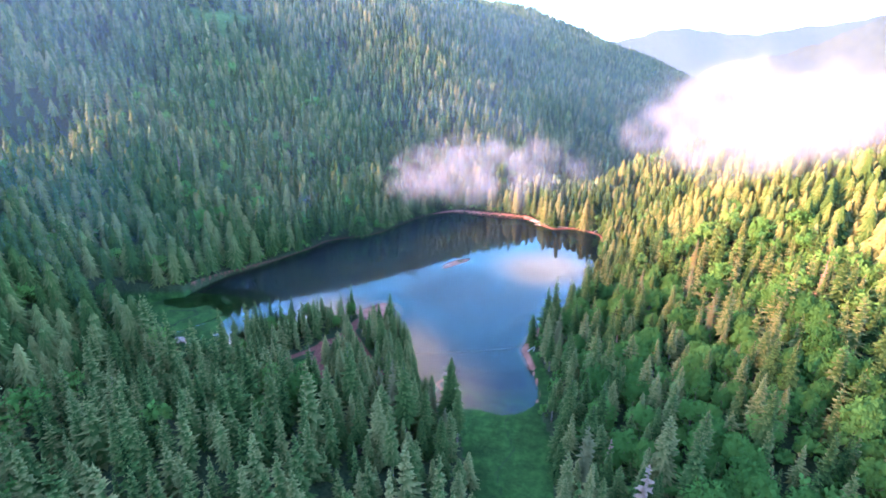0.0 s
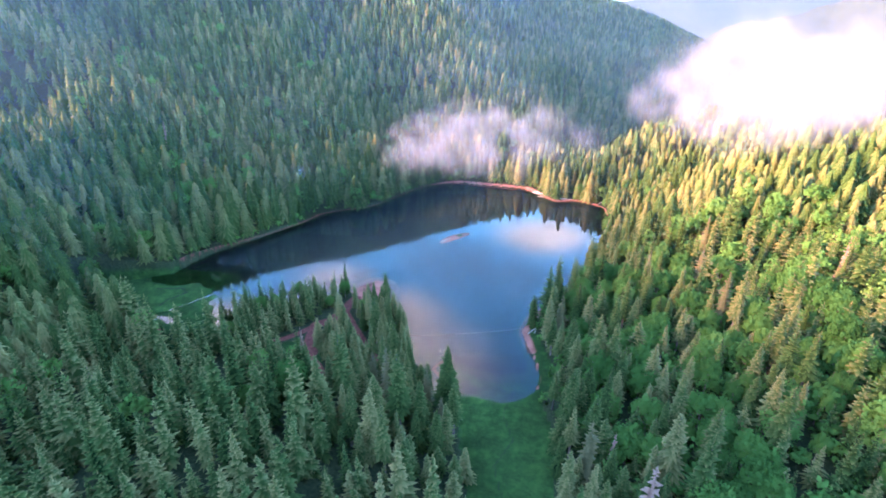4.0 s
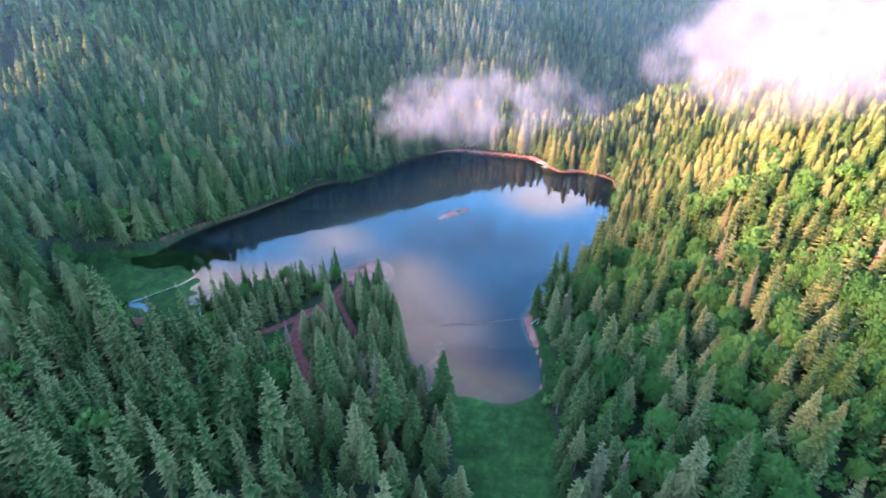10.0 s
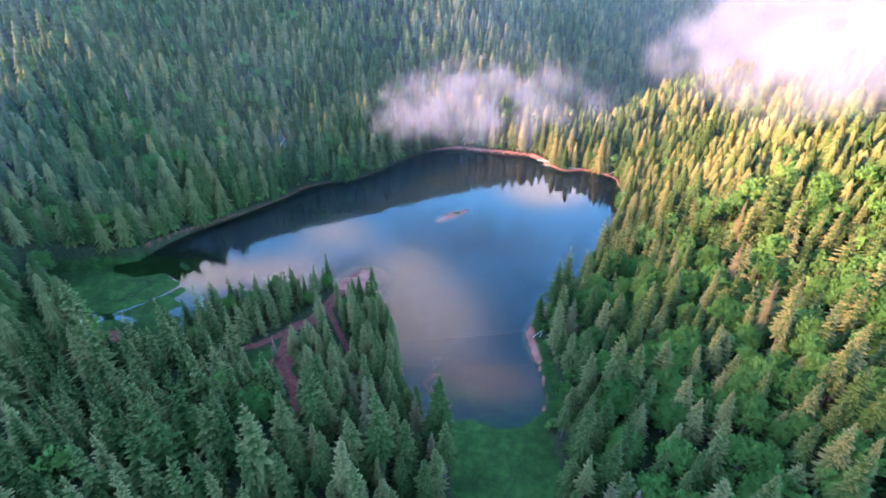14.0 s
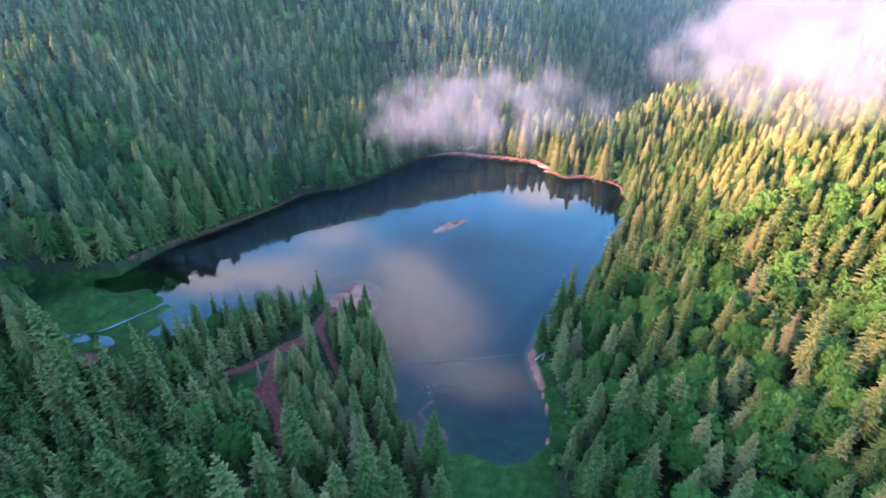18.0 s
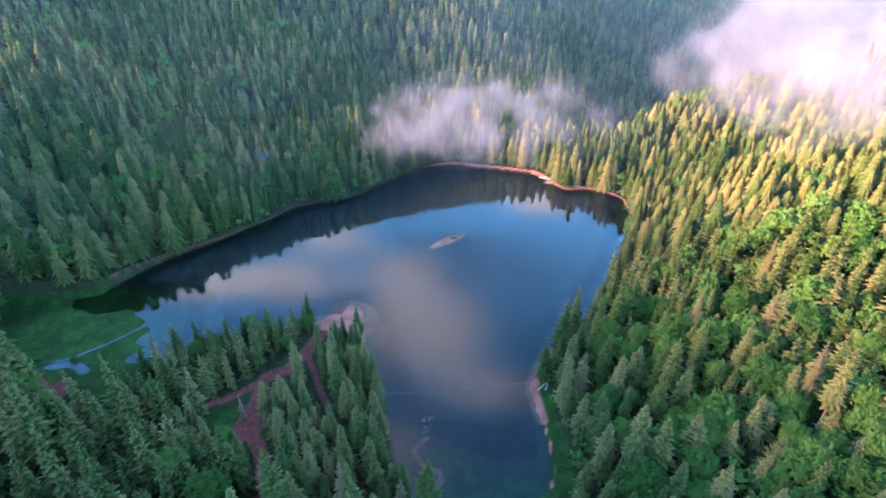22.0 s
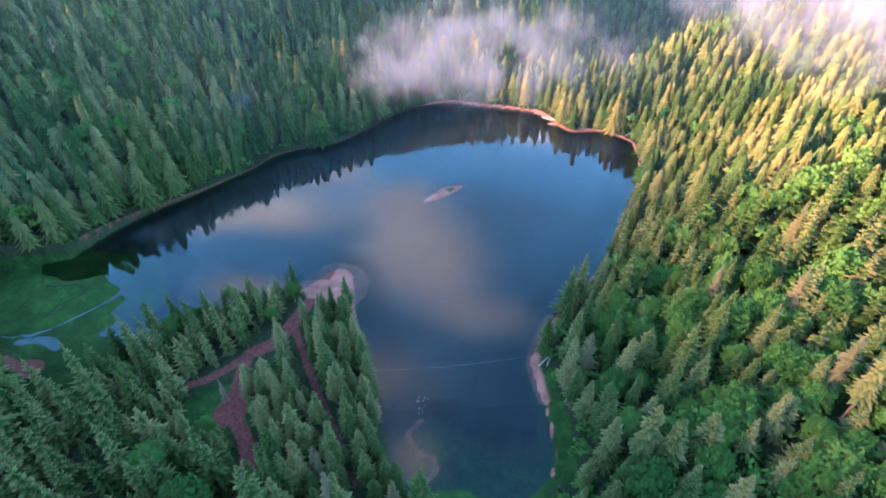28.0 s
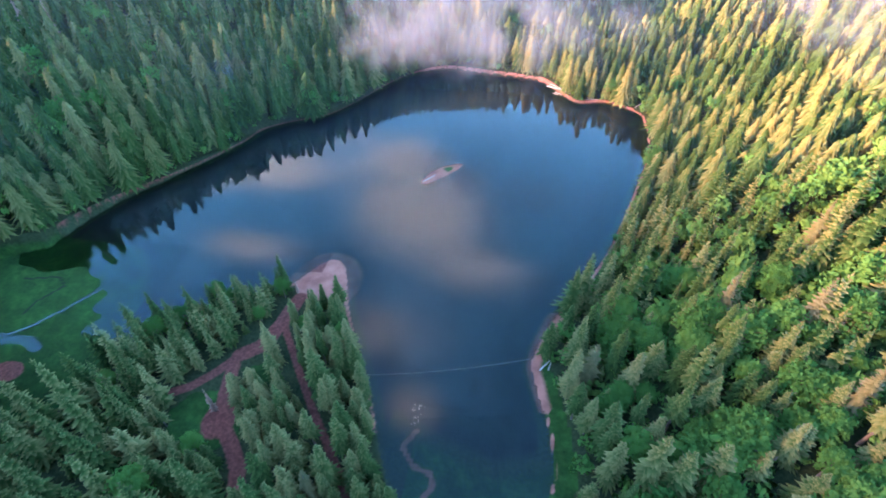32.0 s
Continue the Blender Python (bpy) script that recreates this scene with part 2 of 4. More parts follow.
def ground_material():
    """Forest floor, with grass, sand, red clay and lake mud laid over it where their masks say."""
    mat, nt, end = material("ground")
    fine, mid, wide = noise_at(nt, 0.8, 5.0), noise_at(nt, 0.12, 4.0), noise_at(nt, 0.02, 3.0)

    def tone(a, b, f):
        r = ramp(nt, [(0.3, a), (0.7, b)])
        nt.links.new(f, r.inputs[0])
        return r.outputs[0]

    col = tone((0.016, 0.024, 0.010), (0.040, 0.052, 0.020), fine)
    grass = mix_rgb(nt, tone((0, 0, 0), (1, 1, 1), mid), tone((0.010, 0.028, 0.007), (0.027, 0.062, 0.013), fine), tone((0.016, 0.054, 0.010), (0.050, 0.118, 0.022), noise_at(nt, 0.35, 4.0)))
    wet = ramp(nt, [(0.35, (0.55, 0.55, 0.55)), (0.65, (1.15, 1.15, 1.15))])
    nt.links.new(wide, wet.inputs[0])
    grass = mix_rgb(nt, 1.0, grass, wet.outputs[0], "MULTIPLY")
    sand = tone((0.19, 0.072, 0.048), (0.38, 0.160, 0.108), mid)
    clay = tone((0.085, 0.028, 0.020), (0.20, 0.066, 0.046), fine)
    mud = tone((0.010, 0.013, 0.012), (0.024, 0.026, 0.020), mid)
    scrub = tone((0.03, 0.075, 0.012), (0.075, 0.125, 0.025), mid)

    def masked(name):
        m = maths(nt, "ADD", attribute(nt, name), maths(nt, "MULTIPLY", maths(nt, "SUBTRACT", fine, 0.5), 0.25))
        s = nt.nodes.new("ShaderNodeMapRange")
        s.interpolation_type = "SMOOTHSTEP"
        s.inputs["From Min"].default_value, s.inputs["From Max"].default_value = 0.3, 0.7
        nt.links.new(m, s.inputs["Value"])
        return s.outputs[0]

    for name, c in (("scrub", scrub), ("grass", grass), ("mud", mud), ("sand", sand), ("clay", clay)):
        col = mix_rgb(nt, masked(name), col, c)
    d = node(nt, "ShaderNodeBsdfPrincipled", Roughness=0.95)
    d.inputs["Specular IOR Level"].default_value = 0.1
    nt.links.new(col, d.inputs["Base Color"])
    bp = node(nt, "ShaderNodeBump", Strength=0.5, Distance=0.4)
    nt.links.new(fine, bp.inputs["Height"])
    nt.links.new(bp.outputs[0], d.inputs["Normal"])
    surface(nt, end, d)
    return mat


GROUND = ground_material()


def mist_material(name, colour):
    """Droplets have no side of their own: all flakes take the light alike."""
    mat, nt, end = material(name)
    turn = nt.nodes.new("ShaderNodeCombineXYZ")
    for k, v in enumerate((0.0, -0.05, 1.0)):
        turn.inputs[k].default_value = v
    d = nt.nodes.new("ShaderNodeBsdfDiffuse")
    t = nt.nodes.new("ShaderNodeBsdfTranslucent")
    for n in (d, t):
        n.inputs[0].default_value = colour
        nt.links.new(turn.outputs[0], n.inputs["Normal"])
    mx = nt.nodes.new("ShaderNodeMixShader")
    mx.inputs[0].default_value = 0.4
    nt.links.new(d.outputs[0], mx.inputs[1])
    nt.links.new(t.outputs[0], mx.inputs[2])
    gap = nt.nodes.new("ShaderNodeBsdfTransparent")
    thin = nt.nodes.new("ShaderNodeMixShader")
    nt.links.new(attribute(nt, "mist_amount"), thin.inputs[0])
    nt.links.new(gap.outputs[0], thin.inputs[1])
    nt.links.new(mx.outputs[0], thin.inputs[2])
    surface(nt, end, thin)
    return mat


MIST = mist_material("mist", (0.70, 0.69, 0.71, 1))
# darker copy of the mist colour, with the shade it lies in painted in
SHADED_MIST = mist_material("mist_in_shade", (0.56, 0.58, 0.61, 1))
# blue of light scattered by air, put into the sheets' own colour
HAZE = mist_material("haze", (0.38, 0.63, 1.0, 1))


def haze_painted(name, colour, veil, amount):
    """Far wooded hills; the haze before them is painted in as a glow of their own."""
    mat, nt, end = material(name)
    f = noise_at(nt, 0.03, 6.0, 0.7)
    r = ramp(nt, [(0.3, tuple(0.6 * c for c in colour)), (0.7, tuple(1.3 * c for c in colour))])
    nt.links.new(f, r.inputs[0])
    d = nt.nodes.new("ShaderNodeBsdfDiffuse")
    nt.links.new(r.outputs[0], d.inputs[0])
    # the veil is emission in the hill surface, standing in for distant air
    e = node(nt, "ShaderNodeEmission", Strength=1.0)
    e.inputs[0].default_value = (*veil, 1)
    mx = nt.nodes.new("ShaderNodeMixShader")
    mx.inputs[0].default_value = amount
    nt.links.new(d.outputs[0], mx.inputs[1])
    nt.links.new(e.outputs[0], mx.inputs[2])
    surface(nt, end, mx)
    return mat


# ---- the plan: shore, feet of the hills, paths ----
SHORE = [(-237, 279), (-231, 317), (-208, 360), (-190, 398), (-184, 418), (-170, 432), (-145, 449), (-130, 477),
         (-115, 512), (-98, 538), (-73, 553), (-40, 548), (-5, 543), (16, 536), (30, 514), (42, 501), (63, 505),
         (85, 490), (88, 472), (84, 430), (67, 375), (49, 325), (31, 290), (20, 273), (12, 251), (14, 238),
         (19, 218), (19, 200), (6, 188), (-12, 190), (-28, 186), (-38, 198), (-48, 221), (-58, 240), (-69, 260),
         (-75, 274), (-81, 290), (-89, 296), (-96, 288), (-103, 275), (-113, 268), (-127, 265), (-137, 256),
         (-147, 242), (-154, 231), (-161, 231), (-168, 238), (-174, 247), (-181, 258), (-189, 268), (-197, 276),
         (-209, 281), (-222, 279)]
LEFT_FOOT = [(-420, -700), (-330, -200), (-300, 120), (-284, 235), (-262, 264), (-241, 285), (-235, 318), (-212, 362),
             (-194, 400), (-176, 434), (-150, 452), (-135, 480), (-120, 515), (-102, 542), (-75, 560), (-20, 572),
             (40, 600), (120, 720), (330, 1100), (700, 1900), (1300, 3000), (2200, 4800)]
RIGHT_FOOT = [(160, -700), (90, 40), (55, 120), (36, 175), (27, 215), (24, 245), (36, 285), (58, 328), (78, 375),
              (96, 425), (104, 470), (102, 500), (70, 520), (60, 545), (110, 640), (260, 760), (520, 900)]
MARSH = [(-280, 238), (-274, 261), (-259, 268), (-240, 280), (-222, 279), (-209, 281), (-197, 276), (-189, 268),
         (-181, 258), (-174, 247), (-168, 238), (-161, 231), (-156, 226), (-158, 212), (-160, 202), (-168, 189),
         (-182, 193), (-192, 203), (-205, 214), (-232, 222), (-262, 230)]
MEADOW = [(-30, 188), (-16, 172), (-6, 132), (6, 100), (22, 118), (27, 165), (19, 200), (6, 189), (-12, 191)]
GLADE = [(-121, 205), (-117, 213), (-105, 217), (-97, 211), (-89, 199), (-97, 194), (-107, 193), (-115, 195)]
LAWN = [(-102, 227), (-95, 231), (-84, 224), (-92, 220)]
PATHS = [[(-95, 267), (-96, 260), (-97, 251), (-100, 239), (-107, 233)],
         [(-107, 227), (-104, 215), (-100, 204), (-92, 197), (-86, 190), (-81, 180), (-78, 165), (-80, 150)],
         [(-95, 250), (-82, 232), (-70, 216), (-60, 204), (-52, 194), (-46, 185)],
         [(-107, 233), (-113, 223), (-119, 216), (-127, 211)]]
POINT_OF_SAND = (-88, 281)
CREEKS = [([(-186, 269), (-190, 262), (-194, 252), (-199, 243), (-205, 234), (-212, 227), (-226, 225)], 0.8),
          ([(-213, 223), (-206, 226), (-200, 226), (-194, 223)], 2.4)]
DITCH = [(-214, 238), (-214, 247), (-209, 257), (-216, 262), (-232, 258)]


def smooth_ring(points, n):
    """A closed curve through the points (Catmull-Rom), n steps each."""
    p = np.array(points, float)
    t = np.linspace(0, 1, n, endpoint=False)[:, None]
    rows = []
    for k in range(len(p)):
        a, b, c, d = p[k - 1], p[k], p[(k + 1) % len(p)], p[(k + 2) % len(p)]
        rows.append(0.5 * (2 * b + (c - a) * t + (2 * a - 5 * b + 4 * c - d) * t**2 + (3 * b - a - 3 * c + d) * t**3))
    return np.concatenate(rows)


def inside(ring, x, y):
    res = np.zeros(x.shape, bool)
    for (ax, ay), (bx, by) in zip(ring, np.roll(ring, -1, 0)):
        if ay != by:
            res ^= ((ay > y) != (by > y)) & (x < (bx - ax) * (y - ay) / (by - ay) + ax)
    return res


def away(line, x, y, closed=False):
    """Distance to a polyline, and on which side (+1: left of its direction)."""
    pts = np.array(line, float)
    nxt = np.roll(pts, -1, 0) if closed else pts[1:]
    best = np.full(x.shape, 1e9)
    side = np.zeros(x.shape)
    for (ax, ay), (bx, by) in zip(pts, nxt):
        dx, dy = bx - ax, by - ay
        t = np.clip(((x - ax) * dx + (y - ay) * dy) / (dx * dx + dy * dy), 0, 1)
        d = np.hypot(x - ax - t * dx, y - ay - t * dy)
        cr = np.sign(dx * (y - ay) - dy * (x - ax))
        side = np.where(d < best - 1e-6, cr, side)
        best = np.minimum(best, d)
    return best, side


def step(a, b, v):
    t = np.clip((v - a) / (b - a), 0, 1)
    return t * t * (3 - 2 * t)


_rng = np.random.default_rng(7)
_WAVES = [(s, _rng.uniform(0, 6.28, 6), _rng.normal(0, 1, (6, 2))) for s in (260.0, 90.0, 34.0)]


def rough(x, y):
    """Gentle unevenness of the land, in about -1 to 1, at three sizes."""
    z = np.zeros(x.shape)
    for amp, (s, ph, k) in zip((0.55, 0.3, 0.15), _WAVES):
        z += amp * sum(np.sin((k[i, 0] * x + k[i, 1] * y) / s * 3.0 + ph[i]) for i in range(6)) / 2.4
    return z


RING = smooth_ring(SHORE, 4)


def land(x, y):
    """The height of the land, the distance to the shore (below 0: in the lake) and the two hill distances."""
    x, y = np.asarray(x, float), np.asarray(y, float)
    ds, _ = away(RING, x, y, True)
    ds = np.where(inside(RING, x, y), -ds, ds)
    dl, sl = away(LEFT_FOOT, x, y)
    dl = np.where(sl > 0, dl, -dl)
    dr, sr = away(RIGHT_FOOT, x, y)
    dr = np.where(sr < 0, dr, -dr)
    z = 0.25 + 0.10 * np.clip(ds, 0, 14)
    up = np.interp(dl, [-1e5, 0, 12, 50, 110, 200, 300, 450, 800, 1300, 5000], [0, 0, 6, 29, 62, 110, 160, 245, 400, 490, 520])
    up *= 0.35 + 0.65 * step(-150, 330, y)
    up *= 1 - 0.75 * step(2300, 4200, y)
    k = 1.0 + 0.85 * step(255, 380, y)
    hill = 70 * (1 - np.exp(-np.clip(dr, 0, None) / 165)) * k
    hill *= 1 - 0.75 * step(230, 700, dr)
    hill *= (1 - 0.8 * step(560, 900, y)) * (0.75 + 0.25 * step(-100, 150, y))
    z = z + up + hill
    z += 21 * np.exp(-(((x + 108) / 58) ** 2 + ((y - 112) / 46) ** 2))                 # knoll before the peninsula
    z += np.clip(60 - y, 0, 400) * 0.16 * step(10, 90, np.abs(x - 8) + np.clip(40 - y, 0, 200) * 0.5)
    du, _ = away([(-560, 330), (-460, 150), (-390, -94), (-240, -355), (-60, -620)], x, y)
    crest = np.interp(y, [-620, -355, -140, -64, 6, 216, 330], [225, 220, 209, 201, 190, 168, 145])
    z = np.maximum(z, crest * np.exp(-((du / 150) ** 2)))                               # unseen ridge to the south-west, its crest set to shade the valley
    z += 13 * np.exp(-(((x - 5) / 80) ** 2 + ((y - 592) / 36) ** 2))                   # low bank behind the far shore
    sx, sy = math.sin(radians(SUN_AZIMUTH)), math.cos(radians(SUN_AZIMUTH))
    back, side = -(x + 350) * sx - (y - 371) * sy, np.abs((x + 350) * sy - (y - 371) * sx)
    cap = 66 + 0.12 * np.clip(back, 0, 2000)
    z = z - np.clip(z - cap, 0, None) * step(15, 80, back) * step(105, 55, side)         # unseen saddle, added behind the shoulder to let the sun in
    rise = np.clip(ds - 12, 0, 60) / 60
    wild = step(0, 60, dl) * (1 + 2.2 * step(150, 700, dl)) + step(0, 60, dr) + 0.25
    z += rough(x, y) * 5.0 * rise * wild
    z = np.where(ds < 0, -0.12 - np.clip(-ds * 0.085, 0, 5) * (0.30 + 0.70 * step(200, 262, y + 0.25 * np.abs(x))), z)
    z = np.where(ds < 0, z * (1 - 0.72 * step(-150, -178, x) * step(312, 284, y)), z)
    flat = inside(np.array(MARSH, float), x, y) & (ds > 0)
    z = np.where(flat, 0.26 * step(0, 24, ds) - 0.07 + 0.15 * rough(x * 2.6, y * 2.6), z)
    lawn = inside(np.array(MEADOW, float), x, y) & (ds > 0)
    z = np.where(lawn, 0.05 + 0.015 * np.clip(190 - y, 0, 80) + 0.06 * rough(x * 9, y * 9), z)
    bay = (ds <= 0) & (y < 225) & (x > -45) & (x < 30)
    z = np.where(bay, np.maximum(z, -0.05 - 0.022 * np.clip(y - 186, 0, 60)), z)
    for line, w in CREEKS:
        d, _ = away(line, x, y)
        z = np.where((d < w) & (ds > -4), np.minimum(z, -0.25 + 0.4 * np.clip(d / w, 0, 1) ** 3), z)
    return z, ds, dl, dr


def masks(x, y, z, ds):
    grass = np.where(inside(np.array(MARSH, float), x, y) | inside(np.array(MEADOW, float), x, y), 1.0, 0.0)
    grass = np.maximum(grass, np.where(inside(np.array(GLADE, float), x, y) | inside(np.array(LAWN, float), x, y), 1.0, 0.0))
    grass = np.maximum(grass, np.where((x > 10) & (x < 34) & (y > 196) & (y < 254) & (ds > 0.8) & (ds < 7.5), 1.0, 0.0))
    weeds = (ds <= 0) & (y < 216) & (x > -30) & (x < 30)
    grass = np.maximum(grass, np.where(weeds, step(214, 188, y - 0.35 * np.abs(x)), 0.0))
    weeds = (ds <= 0) & (x < -165) & (y < 290)
    grass = np.maximum(grass, np.where(weeds, step(-20.0, -2.0, ds) * 0.85, 0.0))
    wide = np.where(np.hypot(x - 14, y - 254) < 26, 3.6, np.where((x > 10) & (x < 84) & (y > 480), 4.2, np.where(x < -90, 0.9, np.where((x > 5) & (y < 470), 0.75, 1.35))))
    wide = 0.70 * wide * (1 + 0.45 * rough(x * 1.7, y * 1.7))
    sand = np.where((ds > -6.0) & (ds < 5), 1.0 - np.abs(ds - 0.4) / (2.2 * wide), 0.0)
    sand = np.where((x < -150) & (y < 284), 0.0, sand)
    sand = np.where(inside(np.array(MEADOW, float), x, y) | ((y < 210) & (x < 12)), 0.0, sand)
    tip = np.hypot((x - POINT_OF_SAND[0]) * 1.15, y - POINT_OF_SAND[1])
    sand = np.maximum(sand, np.where(ds > 0, step(19, 12, tip), 0.8 * step(25, 17, tip)))
    d, _ = away([(-29, 214), (-33, 207), (-28, 201), (-21, 199), (-20, 195), (-25, 187)], x, y)
    sand = np.maximum(sand, step(1.9, 0.5, d) * 0.75)
    clay = np.zeros(x.shape)
    for line, w in zip(PATHS, (3.4, 2.7, 1.4, 2.0)):
        d, _ = away(line, x, y)
        clay = np.maximum(clay, step(w + 1.5, w - 1.5, d) * (ds > 1))
    clay = np.maximum(clay, step(8, 4, np.hypot(x + 101, (y - 205) * 0.8)))
    clay = np.maximum(clay, np.where((x < -90) & (y > 284), 0.75 * sand, 0.0))
    sand = np.where((x < -100) & (y > 284), 0.0, sand)
    clay = np.maximum(clay, step(9, 5, np.hypot(x + 197, (y - 211) * 1.4)))
    mud = np.where(ds < -1.0, step(-1.0, -7.0, ds), 0.0)
    mud *= np.where((y < 222) & (x > -40) & (x < 30), step(196, 218, y - 0.35 * np.abs(x)), 1.0) * np.where((x < -165) & (y < 290), step(-6, -22, ds), 1.0)
    d, _ = away([(8, 196), (4, 180), (9, 165), (2, 150), (8, 130)], x, y)
    mud = np.maximum(mud, step(1.6, 0.4, d) * 0.5)
    d, _ = away(DITCH, x, y)
    mud = np.maximum(mud, step(1.3, 0.3, d) * 0.75 * (ds > 0))
    return grass, sand, clay, mud


# ---- the ground, one sheet to the horizon ----


def lines(lo, a, b, hi, fine, grow):
    mid = list(np.arange(a, b + 0.1, fine))
    left, right = [], []
    s, v = fine, a
    while v > lo:
        s = min(s * grow, 260)
        v -= s
        left.append(v)
    s, v = fine, b
    while v < hi:
        s = min(s * grow, 260)
        v += s
        right.append(v)
    return np.array(left[::-1] + mid + right)


def grid_mesh(name, gx, gy, gz):
    ny, nx = gz.shape
    me = bpy.data.meshes.new(name)
    me.vertices.add(nx * ny)
    me.vertices.foreach_set("co", np.stack([gx, gy, gz], -1).astype(np.float32).ravel())
    a = (np.arange(ny - 1)[:, None] * nx + np.arange(nx - 1)).ravel()
    q = np.stack([a, a + 1, a + nx + 1, a + nx], 1).astype(np.int32)
    me.loops.add(q.size)
    me.loops.foreach_set("vertex_index", q.ravel())
    me.polygons.add(len(q))
    me.polygons.foreach_set("loop_start", np.arange(0, q.size, 4, dtype=np.int32))
    me.polygons.foreach_set("use_smooth", np.ones(len(q), bool))
    me.update()
    return me


XS = lines(-4600, -285, 115, 4600, 1.5, 1.11)
YS = lines(-2500, 128, 570, 4700, 1.5, 1.11)
GX, GY = np.meshgrid(XS, YS)
GZ, GS, GL, GR = land(GX, GY)
ground_mesh = grid_mesh("ground", GX, GY, GZ)
for mask_name, values in zip(("grass", "sand", "clay", "mud"), masks(GX, GY, GZ, GS)):
    ground_mesh.attributes.new(mask_name, "FLOAT", "POINT").data.foreach_set("value", values.astype(np.float32).ravel())
scrub_mask = step(1.3, 0.8, ((GX + 490) / 58) ** 2 + ((GY - 765) / 80) ** 2)
ground_mesh.attributes.new("scrub", "FLOAT", "POINT").data.foreach_set("value", scrub_mask.astype(np.float32).ravel())
ground_mesh.materials.append(GROUND)
tagged(new("ground", ground_mesh), "wooded valley floor and slopes with sandy lake shore and grass marsh", "ground", kind="structure")

wx, wy = np.meshgrid(np.linspace(-300, 110, 165), np.linspace(110, 572, 185))
water_mesh = grid_mesh("water", wx, wy, np.zeros(wx.shape))
depth = -land(wx, wy)[0]
water_mesh.attributes.new("deep", "FLOAT", "POINT").data.foreach_set("value", (0.9 * step(0.25, 2.2, depth)).astype(np.float32).ravel())
water_mesh.materials.append(WATER)
tagged(new("water", water_mesh), "calm blue mountain lake mirroring sky and forest", "lake", kind="structure")


# ---- trees ----


def part(name, mesh, mat, parent, label=""):
    ob = new(name, mesh)
    if mat and not mesh.materials:
        mesh.materials.append(mat)
    ob.parent = parent
    return tagged(ob, label)


def outward(v, middle=None, radii=(1, 1, 1)):
    """How the needles or leaves of a tree spread: away from the stem and up, or away from the middle of a round crown."""
    v = np.asarray(v, float)
    if middle is None:
        r = np.hypot(v[:, 0], v[:, 1])
        g = np.stack([v[:, 0], v[:, 1], 0.45 * r + 0.25], 1)
    else:
        g = (v - np.array(middle)) / np.array(radii) + np.array([0, 0, 0.25])
    return g / (np.linalg.norm(g, axis=1)[:, None] + 1e-6)


def tri_mesh(name, verts, tris, mat, tone=None, smooth=False, tip=None, spread=None):
    me = bpy.data.meshes.new(name)
    me.vertices.add(len(verts))
    me.vertices.foreach_set("co", np.asarray(verts, np.float32).ravel())
    t = np.asarray(tris, np.int32)
    me.loops.add(t.size)
    me.loops.foreach_set("vertex_index", t.ravel())
    me.polygons.add(len(t))
    me.polygons.foreach_set("loop_start", np.arange(0, t.size, 3, dtype=np.int32))
    if smooth:
        me.polygons.foreach_set("use_smooth", np.ones(len(t), bool))
    me.update()
    if tone is not None:
        me.attributes.new("tone", "FLOAT", "POINT").data.foreach_set("value", np.asarray(tone, np.float32))
    if tip is not None:
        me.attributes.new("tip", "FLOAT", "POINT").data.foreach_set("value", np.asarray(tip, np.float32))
    if spread is not None:
        me.attributes.new("spread", "FLOAT_VECTOR", "POINT").data.foreach_set("vector", np.asarray(spread, np.float32).ravel())
    me.materials.append(mat)
    return me


def tube(path, radii, sides=6):
    """A tapered round stem along a path: vertices and triangles."""
    path = np.array(path, float)
    v, f = [], []
    for k, (p, r) in enumerate(zip(path, radii)):
        d = path[min(k + 1, len(path) - 1)] - path[max(k - 1, 0)]
        d /= np.linalg.norm(d)
        a = np.cross(d, (0.31, 0.95, 0.05) if abs(d[1]) < 0.9 else (1, 0, 0))
        a /= np.linalg.norm(a)
        b = np.cross(d, a)
        for s in range(sides):
            w = 2 * math.pi * s / sides
            v.append(p + r * (math.cos(w) * a + math.sin(w) * b))
    for k in range(len(path) - 1):
        for s in range(sides):
            i, j = k * sides + s, k * sides + (s + 1) % sides
            f += [(i, j, j + sides), (i, j + sides, i + sides)]
    return np.array(v), np.array(f)


def joined(pieces):
    v, f, n = [], [], 0
    for a, b in pieces:
        v.append(np.asarray(a, float))
        f.append(np.asarray(b) + n)
        n += len(a)
    return np.concatenate(v), np.concatenate(f)


FINE = ((0.0, 0.25), (0.40, 1.0), (0.72, 0.62), (1.0, 0.05))
PLAIN = ((0.0, 0.30), (0.58, 1.0), (1.0, 0.08))


